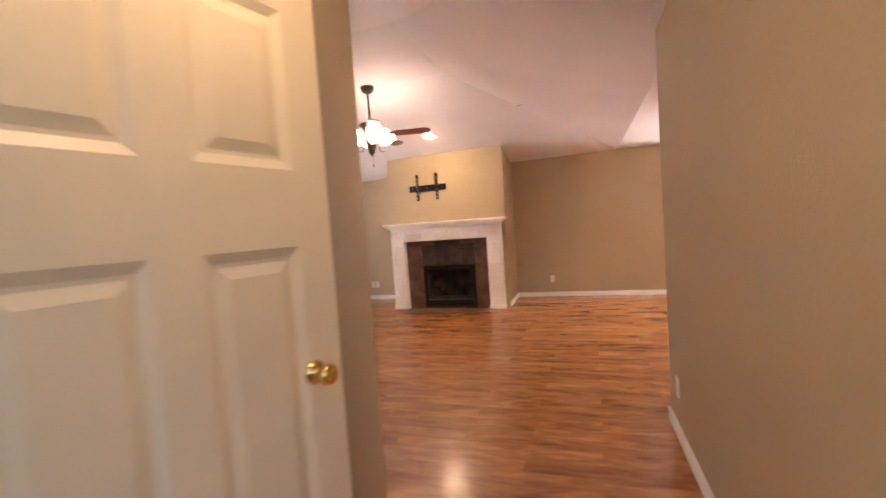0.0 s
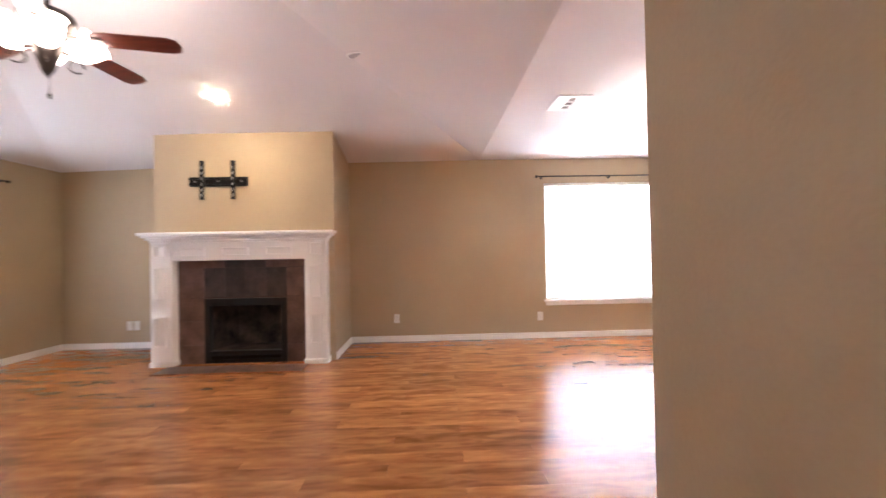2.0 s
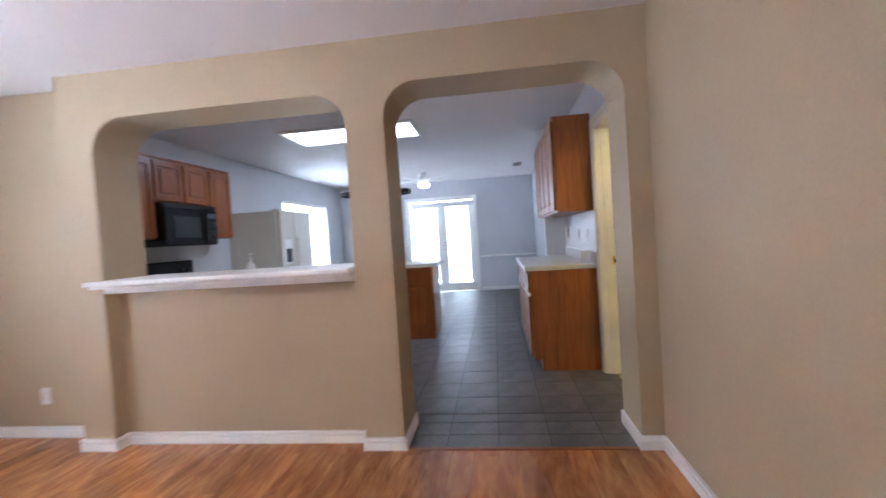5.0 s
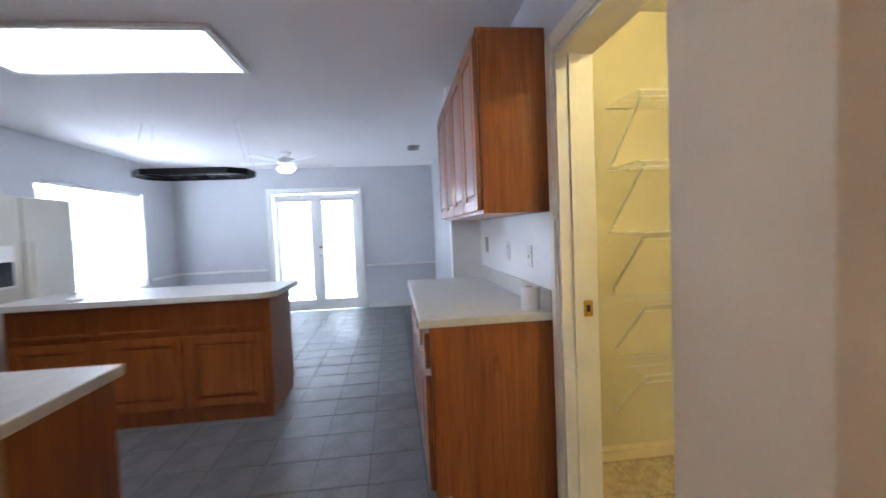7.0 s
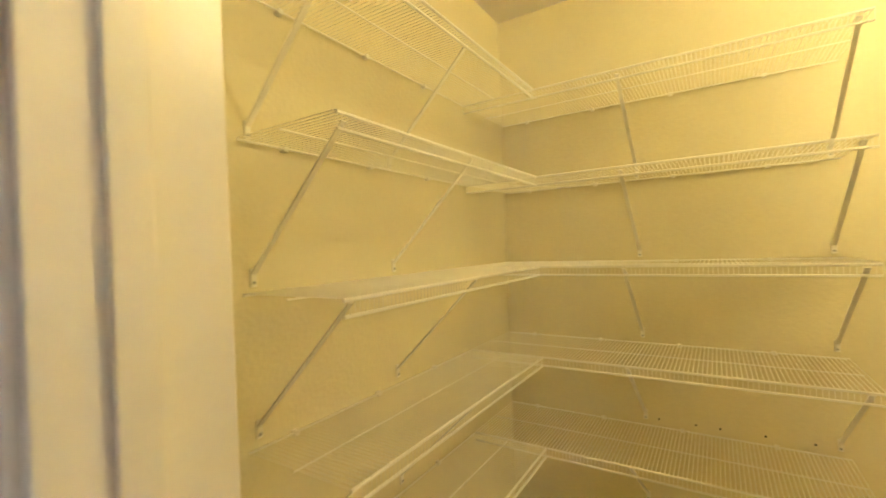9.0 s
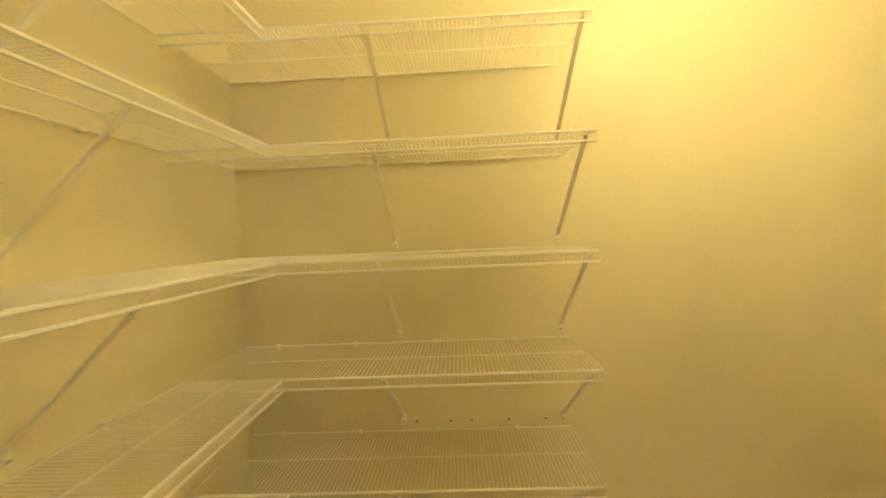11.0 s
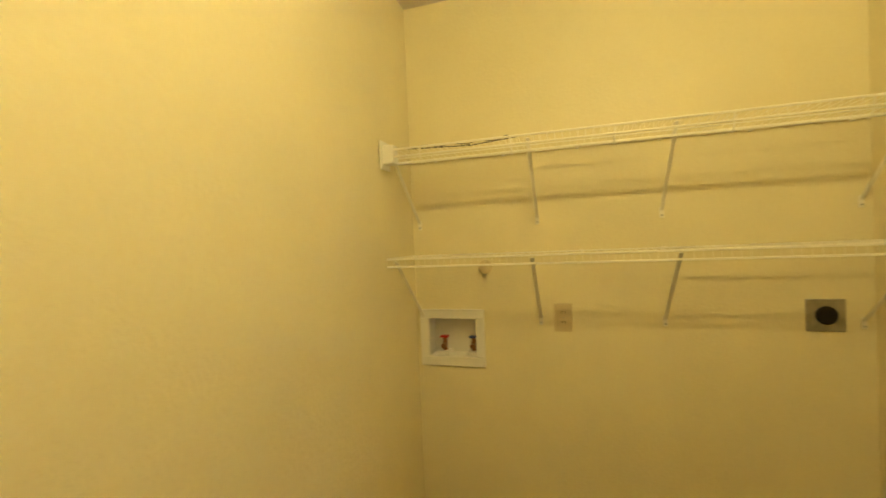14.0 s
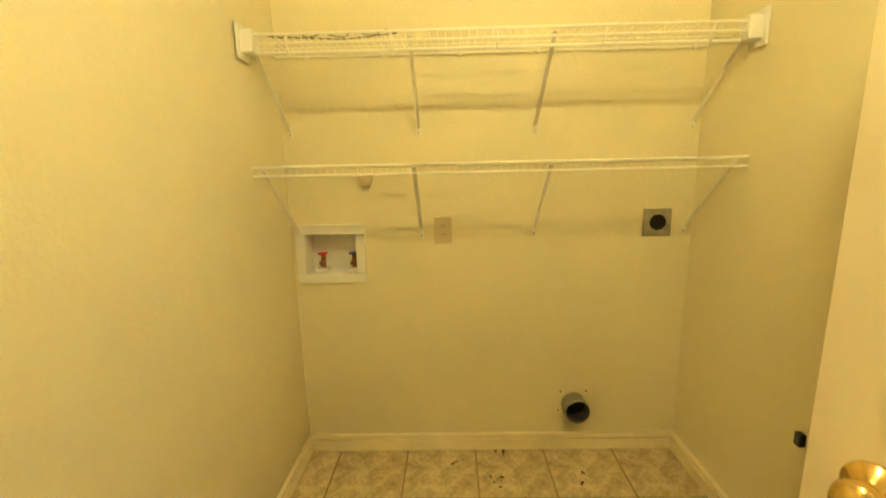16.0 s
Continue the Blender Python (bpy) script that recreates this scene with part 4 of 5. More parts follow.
def upper(x0, x1, z0, z1, back, front, n, label, side):
    c = thing("wall_cabinet", label, "cabinet", group="oak wall cabinets")
    y0, y1 = sorted((back, front))
    part("body", box(x0 + 0.001, x1 - 0.001, y0, y1, z0, z1, 0.002), OAK, c)
    part("cornice", box(x0 + 0.001, x1 - 0.001, *sorted((back, front + side * 0.012)), z1, z1 + 0.022, 0.004), OAK, c)
    w = (x1 - x0) / n
    for k in range(n):
        cabinet_door(c, x0 + k * w + 0.012, x0 + (k + 1) * w - 0.012, z0 + 0.015, z1 - 0.02, lambda u, d, z: (u, front + side * d, z))
    return c


def base(x0, x1, back, front, n, label, side, drawers=True):
    c = thing("base_cabinet", label, "cabinet", group="oak base cabinets")
    y0, y1 = sorted((back, front))
    part("body", box(x0 + 0.001, x1 - 0.001, y0, y1, 0.10, 0.875, 0.002), OAK, c)
    part("toe_kick", box(x0 + 0.003, x1 - 0.003, *sorted((back, front - side * 0.07)), 0.0, 0.10), OAK, c)
    w = (x1 - x0) / n
    for k in range(n):
        a, b = x0 + k * w + 0.012, x0 + (k + 1) * w - 0.012
        put = lambda u, d, z: (u, front + side * d, z)
        cabinet_door(c, a, b, 0.13, 0.66 if drawers else 0.84, put)
        if drawers:
            cabinet_door(c, a, b, 0.69, 0.85, put)
    return c


# south run beside the utility door
upper(5.085, 5.85, 1.37, 2.165, K_SOUTH + 0.001, K_SOUTH + 0.305, 2, "oak wall cabinet beside the utility room door", 1)
upper(5.85, 6.61, 1.37, 2.165, K_SOUTH + 0.001, K_SOUTH + 0.305, 2, "oak wall cabinet above the counter", 1)
base(5.075, 5.85, K_SOUTH + 0.001, 3.93, 2, "oak base cabinet with a plain end panel beside the door", 1)
base(5.85, 6.61, K_SOUTH + 0.001, 3.93, 2, "oak base cabinet under the pale counter", 1)
bm = box(5.06, 6.615, K_SOUTH + 0.001, 3.975, 0.877, 0.915, 0.006)
add_box(bm, 5.06, 6.615, K_SOUTH + 0.001, K_SOUTH + 0.02, 0.9155, 1.01, 0.003)
solid("countertop_south", bm, LAMINATE, "pale laminate countertop with a low backsplash", "countertop")
solid("backsplash", box(5.06, 6.618, K_SOUTH + 0.0008, K_SOUTH + 0.006, 1.0105, 1.369), WHITE, "smooth white wall panel above the counter", "backsplash", "structure")
roll = thing("paper_roll", "white paper towel roll standing on the counter", "paper roll", (5.145, 3.445, 0.9152))
part("paper", shell([(0.042, 0.0), (0.0435, 0.004), (0.0435, 0.106), (0.042, 0.11)], 0.024, 28), PAPER, roll)
part("core", shell([(0.0178, 0.001), (0.0178, 0.109)], 0.002, 20), CARD, roll)

# north run with cooker and fridge
upper(4.10, 4.93, 1.37, 2.135, K_NORTH - 0.001, K_NORTH - 0.32, 2, "oak wall cabinet beside the microwave", -1)
upper(4.93, 5.71, 1.72, 2.135, K_NORTH - 0.001, K_NORTH - 0.32, 2, "short oak wall cabinet above the microwave", -1)
upper(5.71, 6.10, 1.37, 2.135, K_NORTH - 0.001, K_NORTH - 0.32, 1, "narrow oak wall cabinet beside the fridge", -1)
base(4.10, 4.93, K_NORTH - 0.001, K_NORTH - 0.60, 2, "oak base cabinet beside the cooker", -1)
base(5.71, 6.47, K_NORTH - 0.001, K_NORTH - 0.60, 2, "oak base cabinet between cooker and fridge", -1)
solid("countertop_north_a", box(4.10, 4.935, K_NORTH - 0.63, K_NORTH - 0.001, 0.877, 0.915, 0.006), LAMINATE, "pale laminate countertop beside the cooker", "countertop")
solid("countertop_north_b", box(5.705, 6.49, K_NORTH - 0.63, K_NORTH - 0.001, 0.877, 0.915, 0.006), LAMINATE, "pale laminate countertop between cooker and fridge", "countertop")
mw = thing("microwave", "black over-the-range microwave oven under oak cabinets", "microwave", (5.32, K_NORTH - 0.40, 1.30))
part("body", box(-0.378, 0.378, 0.0, 0.397, 0.0, 0.415, 0.005), BLACK_GLOSS, mw)
part("oven_door", box(-0.375, 0.20, -0.018, -0.001, 0.02, 0.36, 0.006), BLACK_GLOSS, mw)
part("door_window", box(-0.28, 0.10, -0.021, -0.0185, 0.08, 0.29, 0.002), material("dark_mesh_window", (0.03, 0.03, 0.032), 0.25, vary=0.1), mw)
part("handle", rod((0.17, -0.05, 0.05), (0.17, -0.05, 0.34), 0.009, 10), BLACK, mw)
pad = part("control_panel", box(0.205, 0.375, -0.016, -0.001, 0.02, 0.36, 0.004), BLACK_GLOSS, mw)
part("display", box(0.225, 0.355, -0.0175, -0.0165, 0.28, 0.33), material("grey_display", (0.10, 0.11, 0.12), 0.2, vary=0.02), pad)
for i in range(3):
    for j in range(4):
        part("button", box(0.23 + i * 0.042, 0.262 + i * 0.042, -0.0175, -0.0165, 0.06 + j * 0.05, 0.09 + j * 0.05), BLACK, pad)
part("top_grille", box(-0.375, 0.375, -0.012, -0.001, 0.37, 0.41, 0.003), BLACK, mw)
cooker = thing("cooker", "black electric range with a raised back control panel", "cooker", (5.32, K_NORTH - 0.66, 0))
part("body", box(-0.38, 0.38, 0.02, 0.65, 0.0, 0.90, 0.005), BLACK_GLOSS, cooker)
part("cooktop", box(-0.382, 0.382, -0.005, 0.65, 0.901, 0.92, 0.005), BLACK_GLOSS, cooker)
part("backguard", box(-0.38, 0.38, 0.57, 0.65, 0.921, 1.15, 0.012), BLACK_GLOSS, cooker)
part("oven_door", box(-0.375, 0.375, -0.015, 0.019, 0.22, 0.82, 0.008), BLACK_GLOSS, cooker)
part("handle", rod((-0.33, -0.05, 0.77), (0.33, -0.05, 0.77), 0.012, 10), BLACK, cooker)
for x in (-0.3, -0.2, 0.2, 0.3):
    part("control_knob", rod((x, 0.57, 1.04), (x, 0.545, 1.04), 0.02, 14), BLACK, cooker)
for x, y, r in ((-0.19, 0.16, 0.10), (0.19, 0.16, 0.075), (-0.19, 0.42, 0.075), (0.19, 0.42, 0.10)):
    part("burner", turned([(r, 0.9205), (r, 0.930), (r * 0.5, 0.932), (0.001, 0.931)], 24, Matrix.Translation((x, y, 0))), BLACK, cooker)
fridge = thing("fridge", "almond side-by-side fridge beside the kitchen window", "fridge", (6.52, 6.93, 0))
part("body", box(0, 0.90, 0.07, 0.715, 0.02, 1.70, 0.008), FRIDGE_PAINT, fridge)
for x0, x1 in ((0.002, 0.36), (0.368, 0.898)):
    part("door", box(x0, x1, 0.0, 0.064, 0.06, 1.70, 0.012), FRIDGE_PAINT, fridge)
for x in (0.33, 0.40):
    part("handle", rod((x, -0.04, 0.7), (x, -0.04, 1.35), 0.011, 10), FRIDGE_PAINT, fridge)
part("hinge_cover", box(0.02, 0.12, 0.02, 0.12, 1.701, 1.72, 0.004), FRIDGE_PAINT, fridge)
disp = part("dispenser", box(0.08, 0.27, -0.004, 0.003, 1.0, 1.32, 0.004), PLASTIC, fridge)
part("dispenser_recess", box(0.10, 0.25, -0.006, -0.0045, 1.02, 1.20, 0.002), BLACK, disp)
part("base_grille", box(0.01, 0.89, 0.05, 0.07, 0.0, 0.055), BLACK, fridge)

# sink run behind the half wall
bs = thing("base_cabinet", "oak sink base cabinet behind the half wall", "cabinet", group="oak base cabinets")
part("body", box(ARCH1 + 0.002, 4.66, 4.98, 6.98, 0.10, 0.875, 0.002), OAK, bs)
part("toe_kick", box(ARCH1 + 0.002, 4.60, 4.99, 6.97, 0.0, 0.10), OAK, bs)
for k in range(4):
    cabinet_door(bs, 4.99 + k * 0.5, 5.47 + k * 0.5, 0.13, 0.84, lambda u, d, z: (4.66 + d, u, z))
solid("countertop_sink", box(ARCH1 + 0.001, 4.70, 4.96, 7.0, 0.877, 0.915, 0.006), LAMINATE, "pale laminate countertop along the half wall", "countertop")
soap = thing("soap_bottle", "clear plastic soap bottle with a white pump", "bottle", (4.50, 6.15, 0.9152))
part("bottle", turned([(0.034, 0.0), (0.036, 0.01), (0.036, 0.15), (0.03, 0.185), (0.013, 0.20), (0.013, 0.215)], 22), PLASTIC, soap)
part("liquid", turned([(0.030, 0.004), (0.032, 0.012), (0.032, 0.09), (0.001, 0.091)], 20), material("pale_soap", (0.6, 0.6, 0.55), 0.2, vary=0.02), soap)
bm = turned([(0.015, 0.215), (0.015, 0.235), (0.005, 0.24), (0.005, 0.265), (0.012, 0.266), (0.012, 0.275), (0.001, 0.277)], 16)
add_rod(bm, (0, 0, 0.27), (0.04, 0, 0.268), 0.005)
part("pump", bm, PLASTIC, soap)

# island
IX0, IX1, IY0, IY1 = 6.40, 7.02, 4.99, 6.72
isl = thing("kitchen_island", "oak kitchen island with drawers and panelled doors", "kitchen island")
part("body", prism([(IX0, IY0 + 0.03), (IX0 + 0.03, IY0), (IX1, IY0), (IX1, IY1), (IX0, IY1)], "z", 0.09, 0.875), OAK, isl)
part("plinth", box(IX0 + 0.005, IX1 - 0.02, IY0 + 0.006, IY1, 0.0, 0.09), OAK, isl)
for k in range(3):
    a = IY0 + 0.05 + k * 0.565
    put = lambda u, d, z: (IX0 - d, u, z)
    cabinet_door(isl, a, a + 0.52, 0.12, 0.63, put)
    cabinet_door(isl, a, a + 0.52, 0.67, 0.85, put)
solid("island_top", prism([(6.32, 5.02), (6.40, 4.925), (7.07, 4.925), (7.07, 6.8), (6.32, 6.8)], "z", 0.877, 0.917), LAMINATE, "pale laminate island countertop with a clipped corner", "countertop")
soapb = thing("soap_dish", "small white dish on the island", "dish", (6.45, 6.3, 0.9172))
part("dish", shell([(0.03, 0.0), (0.05, 0.012), (0.055, 0.02)], 0.006, 20), PLASTIC, soapb)
part("dish_base", turned([(0.03, 0.0), (0.03, 0.004)], 20), PLASTIC, soapb)

# pot rack over the island
rack = thing("pot_rack", "black metal hanging pot rack above the island", "pot rack", (7.70, 5.97, 1.95))
bm = bmesh.new()
W, D = 0.26, 0.52
hexa = [(-W, -D + 0.14), (-W + 0.14, -D), (W - 0.14, -D), (W, -D + 0.14), (W, D - 0.14), (W - 0.14, D), (-W + 0.14, D), (-W, D - 0.14)]
for k in range(8):
    p, q = Vector((*hexa[k], 0)), Vector((*hexa[(k + 1) % 8], 0))
    d = q - p
    m = Matrix.Translation((p + q) / 2) @ Matrix.Rotation(math.atan2(d.y, d.x), 4, "Z") @ Matrix.Diagonal((d.length + 0.006, 0.006, 0.055, 1))
    bmesh.ops.create_cube(bm, size=1, matrix=m)
part("rim", bm, BLACK, rack)
for k in range(6):
    y = -D + 0.08 + k * (2 * D - 0.16) / 5
    part("cross_bar", box(-W + 0.07, W - 0.07, y - 0.005, y + 0.005, -0.012, -0.002), BLACK, rack)
for k in range(3):
    x = -W + 0.15 + k * (2 * W - 0.3) / 2
    part("long_bar", box(x - 0.005, x + 0.005, -D + 0.01, D - 0.01, -0.001, 0.008), BLACK, rack)
for x in (-W + 0.14, W - 0.14):
    for y in (-D, D):
        part("chain", rod((x, y, 0.02), (x * 0.8, y * 0.8, K_CEIL - 1.95), 0.0015, 5), STEEL, rack)

# kitchen ceiling light and fan
kl = thing("ceiling_panel_light", "large fluorescent ceiling light box with a bright diffuser", "ceiling light", (5.95, 5.70, K_CEIL))
bm = bmesh.new()
for q in ((-0.33, 0.33, -0.72, -0.68), (-0.33, 0.33, 0.68, 0.72), (-0.33, -0.29, -0.68, 0.68), (0.29, 0.33, -0.68, 0.68)):
    add_box(bm, *q, -0.03, -0.0005, 0.004)
part("frame", bm, WHITE, kl)
part("diffuser", box(-0.289, 0.289, -0.679, 0.679, -0.016, -0.008), PANEL_LIT, kl, "bright acrylic diffuser")
kf = thing("ceiling_fan", "white ceiling fan with a lit glass bowl", "ceiling fan", (9.28, 5.48, K_CEIL))
part("canopy", turned([(0.07, 0), (0.07, -0.03), (0.05, -0.06), (0.03, -0.07)], 22), WHITE, kf)
part("motor", turned([(0.03, -0.07), (0.10, -0.085), (0.12, -0.12), (0.11, -0.16), (0.06, -0.18), (0.05, -0.20)], 24), WHITE, kf)
part("light_bowl", turned([(0.05, -0.20), (0.115, -0.205), (0.11, -0.235), (0.08, -0.27), (0.001, -0.285)], 24), KFAN_LIT, kf, "lit frosted glass bowl")
for k in range(5):
    t = Matrix.Rotation(radians(10 + 72 * k), 4, "Z")
    q = prism([(0.18, -0.045), (0.60, -0.065), (0.63, -0.03), (0.63, 0.03), (0.60, 0.065), (0.18, 0.045)], "z", -0.003, 0.003)
    q.transform(t @ Matrix.Translation((0, 0, -0.135)) @ Matrix.Rotation(radians(10), 4, "X"))
    part("blade", q, WHITE, kf)
    q = box(0.09, 0.22, -0.015, 0.015, -0.142, -0.136, 0.002)
    q.transform(t)
    part("blade_iron", q, WHITE, kf)

# ---- utility room ----
ul = thing("ceiling_bulb_light", "lit bare warm bulb in a white ceiling lampholder", "ceiling light", (3.78, 2.48, U_CEIL))
part("base_plate", turned([(0.09, 0), (0.09, -0.02), (0.07, -0.03)], 22), WHITE, ul)
part("bulb", turned([(0.013, -0.03), (0.016, -0.045), (0.028, -0.075), (0.031, -0.095), (0.024, -0.118), (0.001, -0.127)], 22), UTIL_LIT, ul, "lit warm bulb")


def wire_shelf(name, label, length, depth, group, feet, foot_drop=0.29, lip=0.03, at=(0, 0, 0), turn=0, brackets=True, start=0.0, hang=None, caps=False, pitch=0.0254, thin=0.001):
    """A ventilated wire shelf: the wall along x at y=0, the shelf reaching to -y. start: where the cross wires begin."""
    s = thing(name, label, "shelf", at, group=group, turn=turn)
    for y, z, r in ((-0.012, 0.0, 0.003), (-depth * 0.5, -0.004, 0.0025), (-depth, 0.0, 0.0042), (-depth, -lip, 0.004)):
        part("long_wire", rod((start, y, z), (length, y, z), r, 6), WIRE, s)
    bm = bmesh.new()
    n = int((length - start) / pitch)
    for k in range(n + 1):
        x = start + k * (length - start) / n
        add_rod(bm, (x, -0.010, 0.004), (x, -depth, 0.004), thin, 4)
        if lip > 0:
            add_rod(bm, (x, -depth - 0.003, 0.004), (x, -depth - 0.003, -lip), thin * 0.7, 4)
    tagged(part("wire_grid", bm, WIRE, s), kind="stuff")
    for x in feet:
        a, b = Vector((x, -depth + 0.012, -0.008)), Vector((x, -0.006, -foot_drop))
        d = b - a
        q = bmesh.new()
        m = Matrix.Translation((a + b) / 2) @ d.to_track_quat("Z", "X").to_matrix().to_4x4() @ Matrix.Diagonal((0.004, 0.013, d.length, 1))
        bmesh.ops.create_cube(q, size=1, matrix=m)
        br = part("brace", q, WIRE, s)
        q = box(x - 0.008, x + 0.008, -0.006, -0.0005, -foot_drop - 0.03, -foot_drop + 0.012, 0.002)
        part("brace_foot", q, WIRE, br)
        part("screw", rod((x, -0.006, -foot_drop - 0.02), (x, -0.0085, -foot_drop - 0.02), 0.004, 8), STEEL, br)
    k = start + 0.12
    while k < length:
        part("wall_clip", box(k - 0.007, k + 0.007, -0.018, -0.0005, -0.008, 0.006, 0.002), WIRE, s)
        k += 0.30
    if hang:
        part("hanging_rod", rod((start, -depth + 0.03, -hang), (length, -depth + 0.03, -hang), 0.006, 8), WIRE, s)
        for k in range(5):
            x = start + 0.15 + k * (length - start - 0.3) / 4
            part("rod_hook", wire([(x, -depth + 0.002, -0.002), (x, -depth + 0.01, -hang + 0.01), (x, -depth + 0.03, -hang - 0.008), (x, -depth + 0.038, -hang)], 0.003), WIRE, s)
    if caps:
        for x0, x1 in ((start + 0.001, start + 0.05), (length - 0.05, length - 0.001)):
            bm = box(x0, x1, -depth - 0.012, -depth + 0.04, -0.055, 0.018, 0.005)
            xx = (start + 0.001, start + 0.008) if x0 < length / 2 else (length - 0.008, length - 0.001)
            add_box(bm, *xx, -depth - 0.03, -depth + 0.05, -0.075, 0.035, 0.002)
            part("end_bracket", bm, PLASTIC, s)
    return s


LEVELS = (1.912, 1.586, 1.251, 0.912, 0.572)
# south wall: the shelf faces north, so it is turned half round and starts at the inner corner
for z in LEVELS:
    wire_shelf("wire_shelf", "white vinyl-coated wire shelf on the cream wall", U_EAST - 4.17, 0.40, "pantry wire shelves", (0.60, 1.205), 0.29, at=(U_EAST, U_SOUTH, z), turn=180, start=0.012, pitch=0.0127, thin=0.0012)
# east wall: wall along y, shelf to -x
for z in LEVELS:
    wire_shelf("wire_shelf", "white vinyl-coated wire shelf ending near the doorway", 2.92 - 1.93, 0.31, "pantry wire shelves", (0.03, 0.52), 0.29, at=(U_EAST, 2.92, z), turn=-90, start=0.0, pitch=0.0127, thin=0.0012)
# west wall above the laundry hookups: wall along y, shelf to +x
wire_shelf("wire_shelf", "white wire shelf with hanging rod above the laundry hookups", 1.67, 0.31, "laundry wire shelves", (0.03, 0.55, 1.02, 1.64), 0.275, 0.028, at=(U_WEST, U_SOUTH + 0.005, 1.725), turn=90, hang=0.05, caps=True)
wire_shelf("wire_shelf", "white wire shelf just above the laundry hookups", 1.67, 0.31, "laundry wire shelves", (0.03, 0.55, 1.02, 1.64), 0.275, 0.03, at=(U_WEST, U_SOUTH + 0.005, 1.305), turn=90)

cable = [(2.55 - 0.06 * math.sin(k * 0.9) ** 2, 1.58 + k * 0.03, 1.7335 + 0.002 * math.sin(k * 0.55)) for k in range(16)]
cab = thing("cable", "thin black cable lying on the upper wire shelf", "cable")
part("cord", wire(cable + [(2.50, 1.98, 1.734), (2.46, 1.85, 1.734), (2.5, 1.66, 1.734)], 0.002, 5), BLACK, cab)
cup = thing("pipe_stub", "small round white pipe cap on the laundry wall", "pipe cap", (U_WEST, 1.85, 1.25))
part("cap", turned([(0.028, 0.0005), (0.03, 0.02), (0.026, 0.035), (0.001, 0.038)], 20, Matrix.Rotation(radians(90), 4, "Y")), ALMOND, cup)

wb = thing("washer_box", "white recessed laundry supply box with red and blue valves", "washer box", (U_WEST, 1.685, 0.937))
bm = bmesh.new()
for q in ((-0.148, 0.148, 0.085, 0.127), (-0.148, 0.148, -0.127, -0.085), (-0.148, -0.108, -0.085, 0.085), (0.108, 0.148, -0.085, 0.085)):
    add_box(bm, 0.0005, 0.012, q[0], q[1], q[2], q[3], 0.003)
part("frame", bm, PLASTIC, wb)
bm = bmesh.new()
add_box(bm, -0.088, -0.085, -0.108, 0.108, -0.086, 0.086)
for q in ((-0.1095, -0.1065, -0.086, 0.086), (0.1065, 0.1095, -0.086, 0.086)):
    add_box(bm, -0.085, 0.0, *q)
for q in ((-0.0875, -0.085), (0.085, 0.0875)):
    add_box(bm, -0.085, 0.0, -0.1065, 0.1065, *q)
part("tray", bm, PLASTIC, wb)
for y, mat, lab in ((-0.05, RED, "red lever handle"), (0.086, BLUE, "blue lever handle")):
    bm = rod((-0.045, y, -0.085), (-0.045, y, -0.01), 0.011, 12)
    add_rod(bm, (-0.045, y, -0.045), (-0.015, y, -0.045), 0.012, 12)
    v = part("valve", bm, COPPER, wb)
    bm = box(-0.052, -0.025, y - 0.019, y + 0.019, -0.010, 0.0, 0.003)
    part("valve_handle", bm, mat, v, lab)
    part("valve_skirt", box(-0.08, -0.01, y - 0.028, y + 0.028, -0.084, -0.068, 0.003), PLASTIC, wb)
outlet((U_WEST, 2.165, 1.03), 90, "outlet", ALMOND, "almond electrical outlet on the laundry wall")
dv = thing("dryer_outlet", "square steel dryer outlet plate with a round black socket", "outlet", (U_WEST, 3.055, 1.048))
part("plate", box(0.0005, 0.008, -0.058, 0.058, -0.058, 0.058, 0.003), STEEL, dv)
part("socket", turned([(0.033, 0.008), (0.033, 0.014), (0.028, 0.016), (0.001, 0.012)], 24, Matrix.Rotation(radians(90), 4, "Y")), BLACK, dv)
du = thing("dryer_duct", "short galvanised dryer duct stub in the wall", "duct", (U_WEST, 2.74, 0.222))
part("pipe", shell([(0.055, 0.0005), (0.055, 0.07), (0.053, 0.075)], 0.002, 28, Matrix.Rotation(radians(90), 4, "Y")), STEEL, du)
part("duct_inside", turned([(0.052, 0.002), (0.051, 0.004)], 24, Matrix.Rotation(radians(90), 4, "Y")), SLOT, du)
for y, z in ((-0.06, 0.06), (0.055, 0.062), (-0.068, -0.035)):
    part("screw_hole", rod((0.0004, y, z), (0.0016, y, z), 0.004, 8), SLOT, du)
for x in (4.75, 4.62, 4.54, 4.40, 4.26):
    solid("anchor_hole", rod((x, U_SOUTH + 0.0004, 0.60), (x, U_SOUTH + 0.0016, 0.60), 0.004, 8), SLOT, "small dark screw hole in the wall", "screw hole", "structure")
ds = thing("door_stop", "dark spring door catch on the utility room wall", "door stop", (2.93, U_NORTH, 0.506))
part("catch", box(-0.012, 0.012, -0.02, -0.0005, -0.02, 0.02, 0.004), BLACK, ds)
sp = random.Random(3)
spots = solid("floor_stain", bmesh.new(), SOIL, "dark dirt specks on the beige tiles", "stain", "stuff")
bm = bmesh.new()
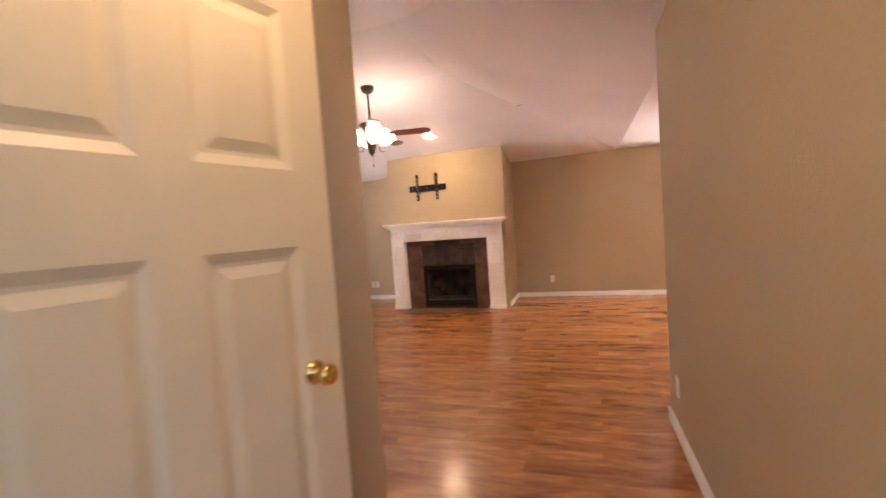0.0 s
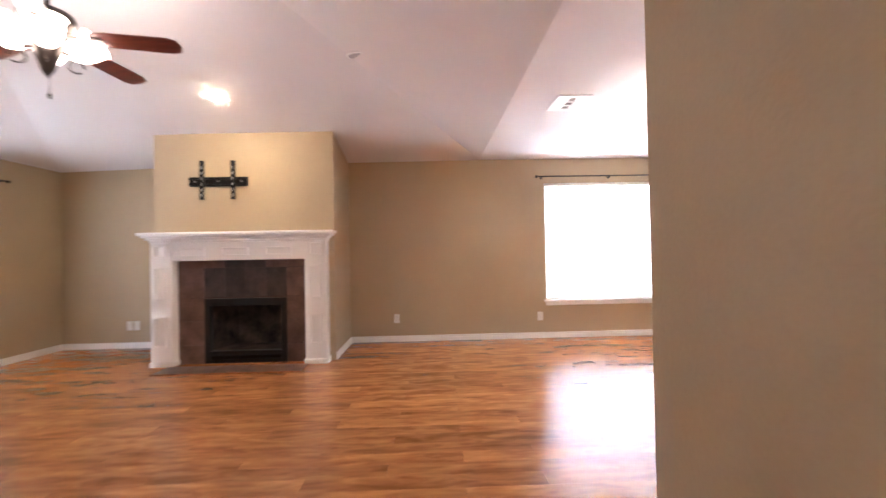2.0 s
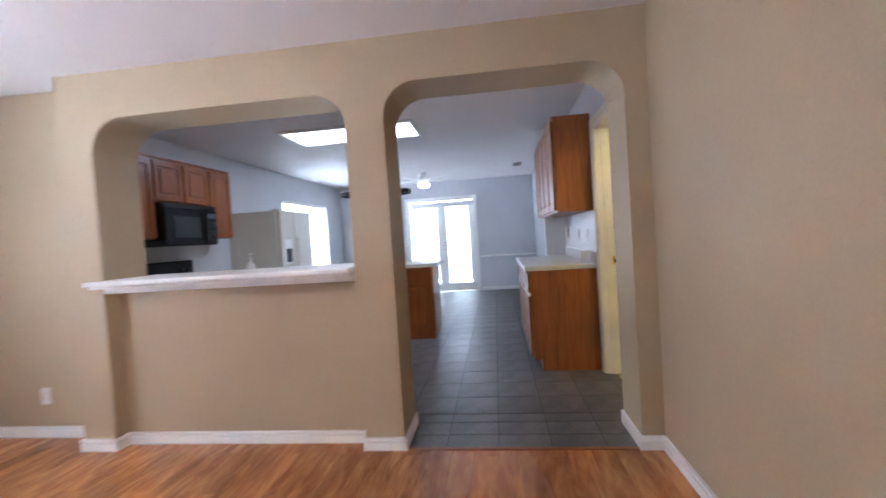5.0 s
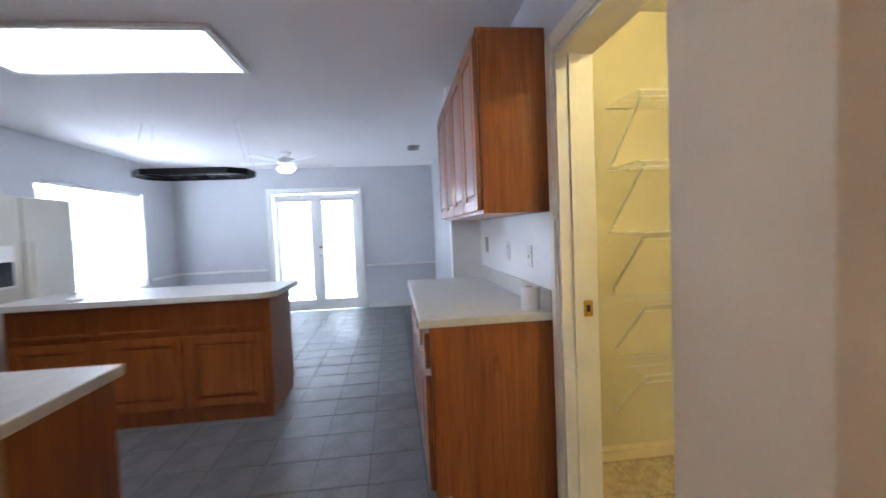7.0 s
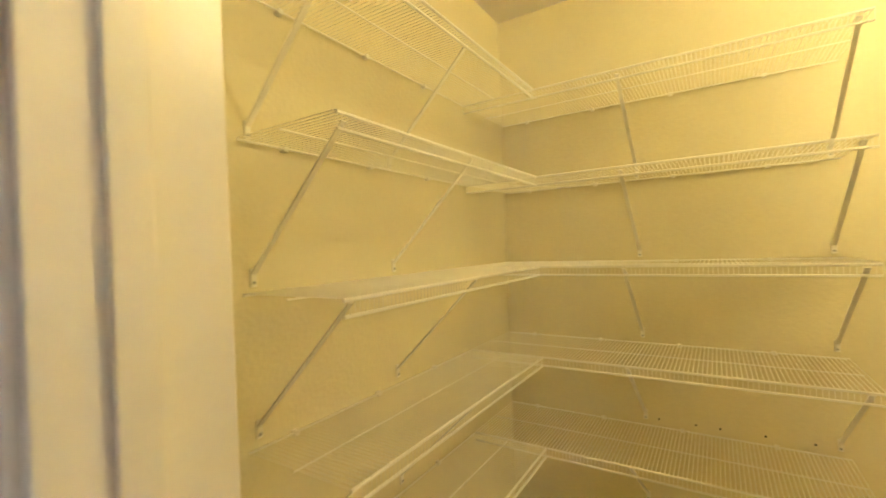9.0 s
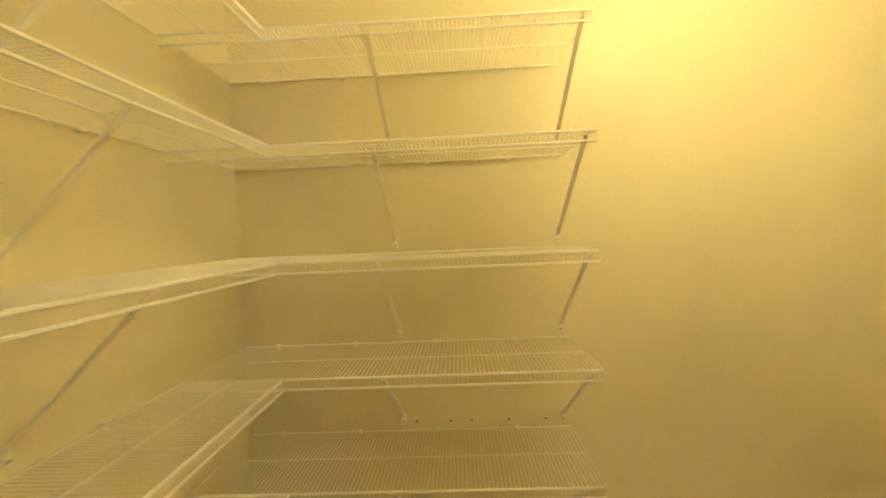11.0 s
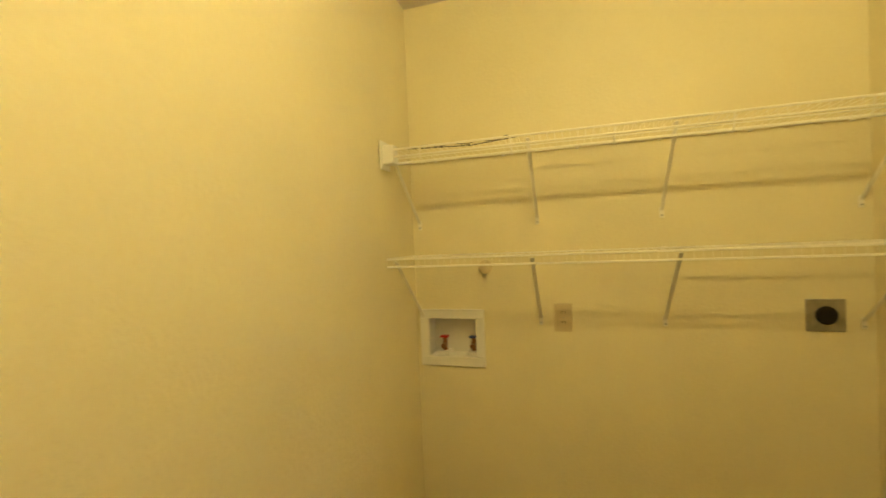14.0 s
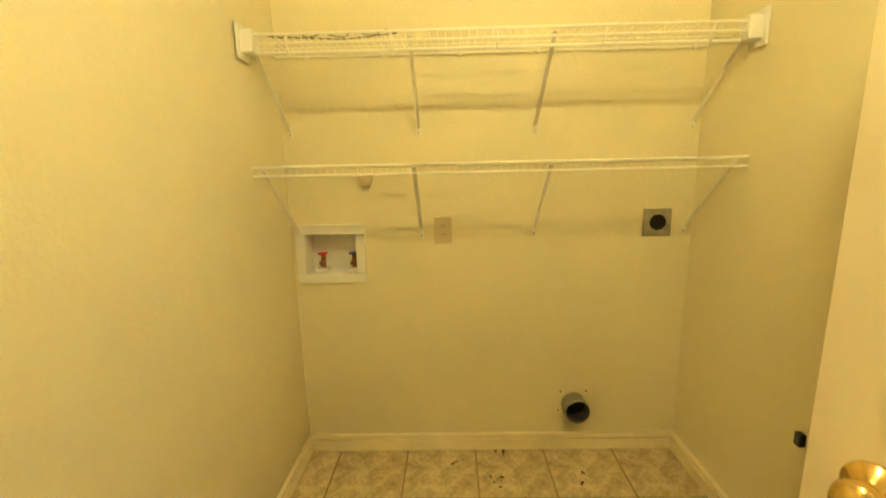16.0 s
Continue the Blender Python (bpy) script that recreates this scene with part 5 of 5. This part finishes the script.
for cx, cy, n, r in ((2.456, 2.39, 4, 0.02), (2.293, 2.42, 9, 0.04), (2.49, 2.727, 3, 0.015), (2.43, 2.74, 2, 0.01), (2.36, 2.196, 3, 0.015), (2.47, 2.37, 5, 0.05), (2.6, 2.5, 5, 0.08)):
    for _ in range(n):
        a, d = sp.uniform(0, 6.3), sp.uniform(0, r)
        m = Matrix.Translation((cx + d * math.cos(a), cy + d * math.sin(a), 0.0008)) @ Matrix.Diagonal((sp.uniform(0.003, 0.010), sp.uniform(0.003, 0.009), 0.0012, 1))
        bmesh.ops.create_icosphere(bm, subdivisions=1, radius=1, matrix=m)
bm.to_mesh(spots.data)
bm.free()

# ---- floor pieces ----
def plank_mesh(l, w):
    bm = box(-l / 2 + 0.0003, l / 2 - 0.0003, -w / 2 + 0.0003, w / 2 - 0.0003, -0.0095, 0.0)
    return mesh_of("plank", bm, PLANK)


PW, PL = 0.128, 1.22
plank_meshes = {}
far_planks = bmesh.new()
row = 0
y = 0.43
pr = random.Random(4)
while y < NORTH:
    x = WEST - 0.1 + (row * 0.41) % PL - PL
    x_start = WEST - 0.1 if y > 1.62 else -1.18
    x_end = EDGE + 0.06 if y < SOUTH_D - 0.12 else JOINT - 0.002 if 3.36 < y < 4.80 else 4.05
    while x < x_end:
        x0, x1 = max(x, x_start), min(x + PL, x_end)
        y1 = min(y + PW, NORTH)
        if x1 - x0 > 0.03:
            key = (round(x1 - x0, 3), round(y1 - y, 3))
            if x0 > -3.6:
                if key not in plank_meshes:
                    plank_meshes[key] = plank_mesh(*key)
                ob = new("plank", plank_meshes[key])
                ob.location = ((x0 + x1) / 2, (y + y1) / 2, 0)
                ob.parent = floor_wood
            else:
                add_box(far_planks, x0 + 0.001, x1 - 0.001, y + 0.001, y1 - 0.001, -0.0095, 0.0)
        x += PL
    y += PW
    row += 1
tagged(part("far_planks", far_planks, PLANK, floor_wood), kind="stuff")


def tile_mesh(w, d, mat, h):
    bm = box(-w / 2, w / 2, -d / 2, d / 2, -h, 0.0)
    top = [e for e in bm.edges if all(v.co.z > -0.001 for v in e.verts)]
    bmesh.ops.bevel(bm, geom=top, offset=0.0008, segments=1, affect="EDGES")
    return mesh_of("tile", bm, mat)


def tile_floor(parent, x0, x1, y0, y1, ox, oy, size, joint, mat, h, split):
    meshes, far = {}, bmesh.new()
    nx0, ny0 = math.floor((x0 - ox) / size), math.floor((y0 - oy) / size)
    for i in range(nx0, math.ceil((x1 - ox) / size)):
        for j in range(ny0, math.ceil((y1 - oy) / size)):
            a0, a1 = max(ox + i * size + joint / 2, x0), min(ox + (i + 1) * size - joint / 2, x1)
            b0, b1 = max(oy + j * size + joint / 2, y0), min(oy + (j + 1) * size - joint / 2, y1)
            if a1 - a0 < 0.01 or b1 - b0 < 0.01:
                continue
            if a0 > split:
                add_box(far, a0, a1, b0, b1, -h, 0.0)
                continue
            key = (round(a1 - a0, 3), round(b1 - b0, 3))
            if key not in meshes:
                meshes[key] = tile_mesh(*key, mat, h)
            ob = new("tile", meshes[key])
            ob.location, ob.parent = ((a0 + a1) / 2, (b0 + b1) / 2, 0), parent
    if len(far.verts):
        tagged(part("far_tiles", far, mat, parent), kind="stuff")
    else:
        far.free()


tile_floor(floor_kitchen, 4.076, K_EAST, 3.29, K_NORTH, 4.20, 4.26, 0.303, 0.006, SLATE, 0.0039, 8.8)
tile_floor(floor_kitchen, JOINT + 0.003, 4.070, 3.42, 4.86, 4.20, 4.26, 0.303, 0.006, SLATE, 0.0039, 8.8)
tile_floor(floor_utility, U_WEST, U_EAST, U_SOUTH, 3.28, 2.57, 1.98, 0.312, 0.009, VINYL, 0.0028, 99)
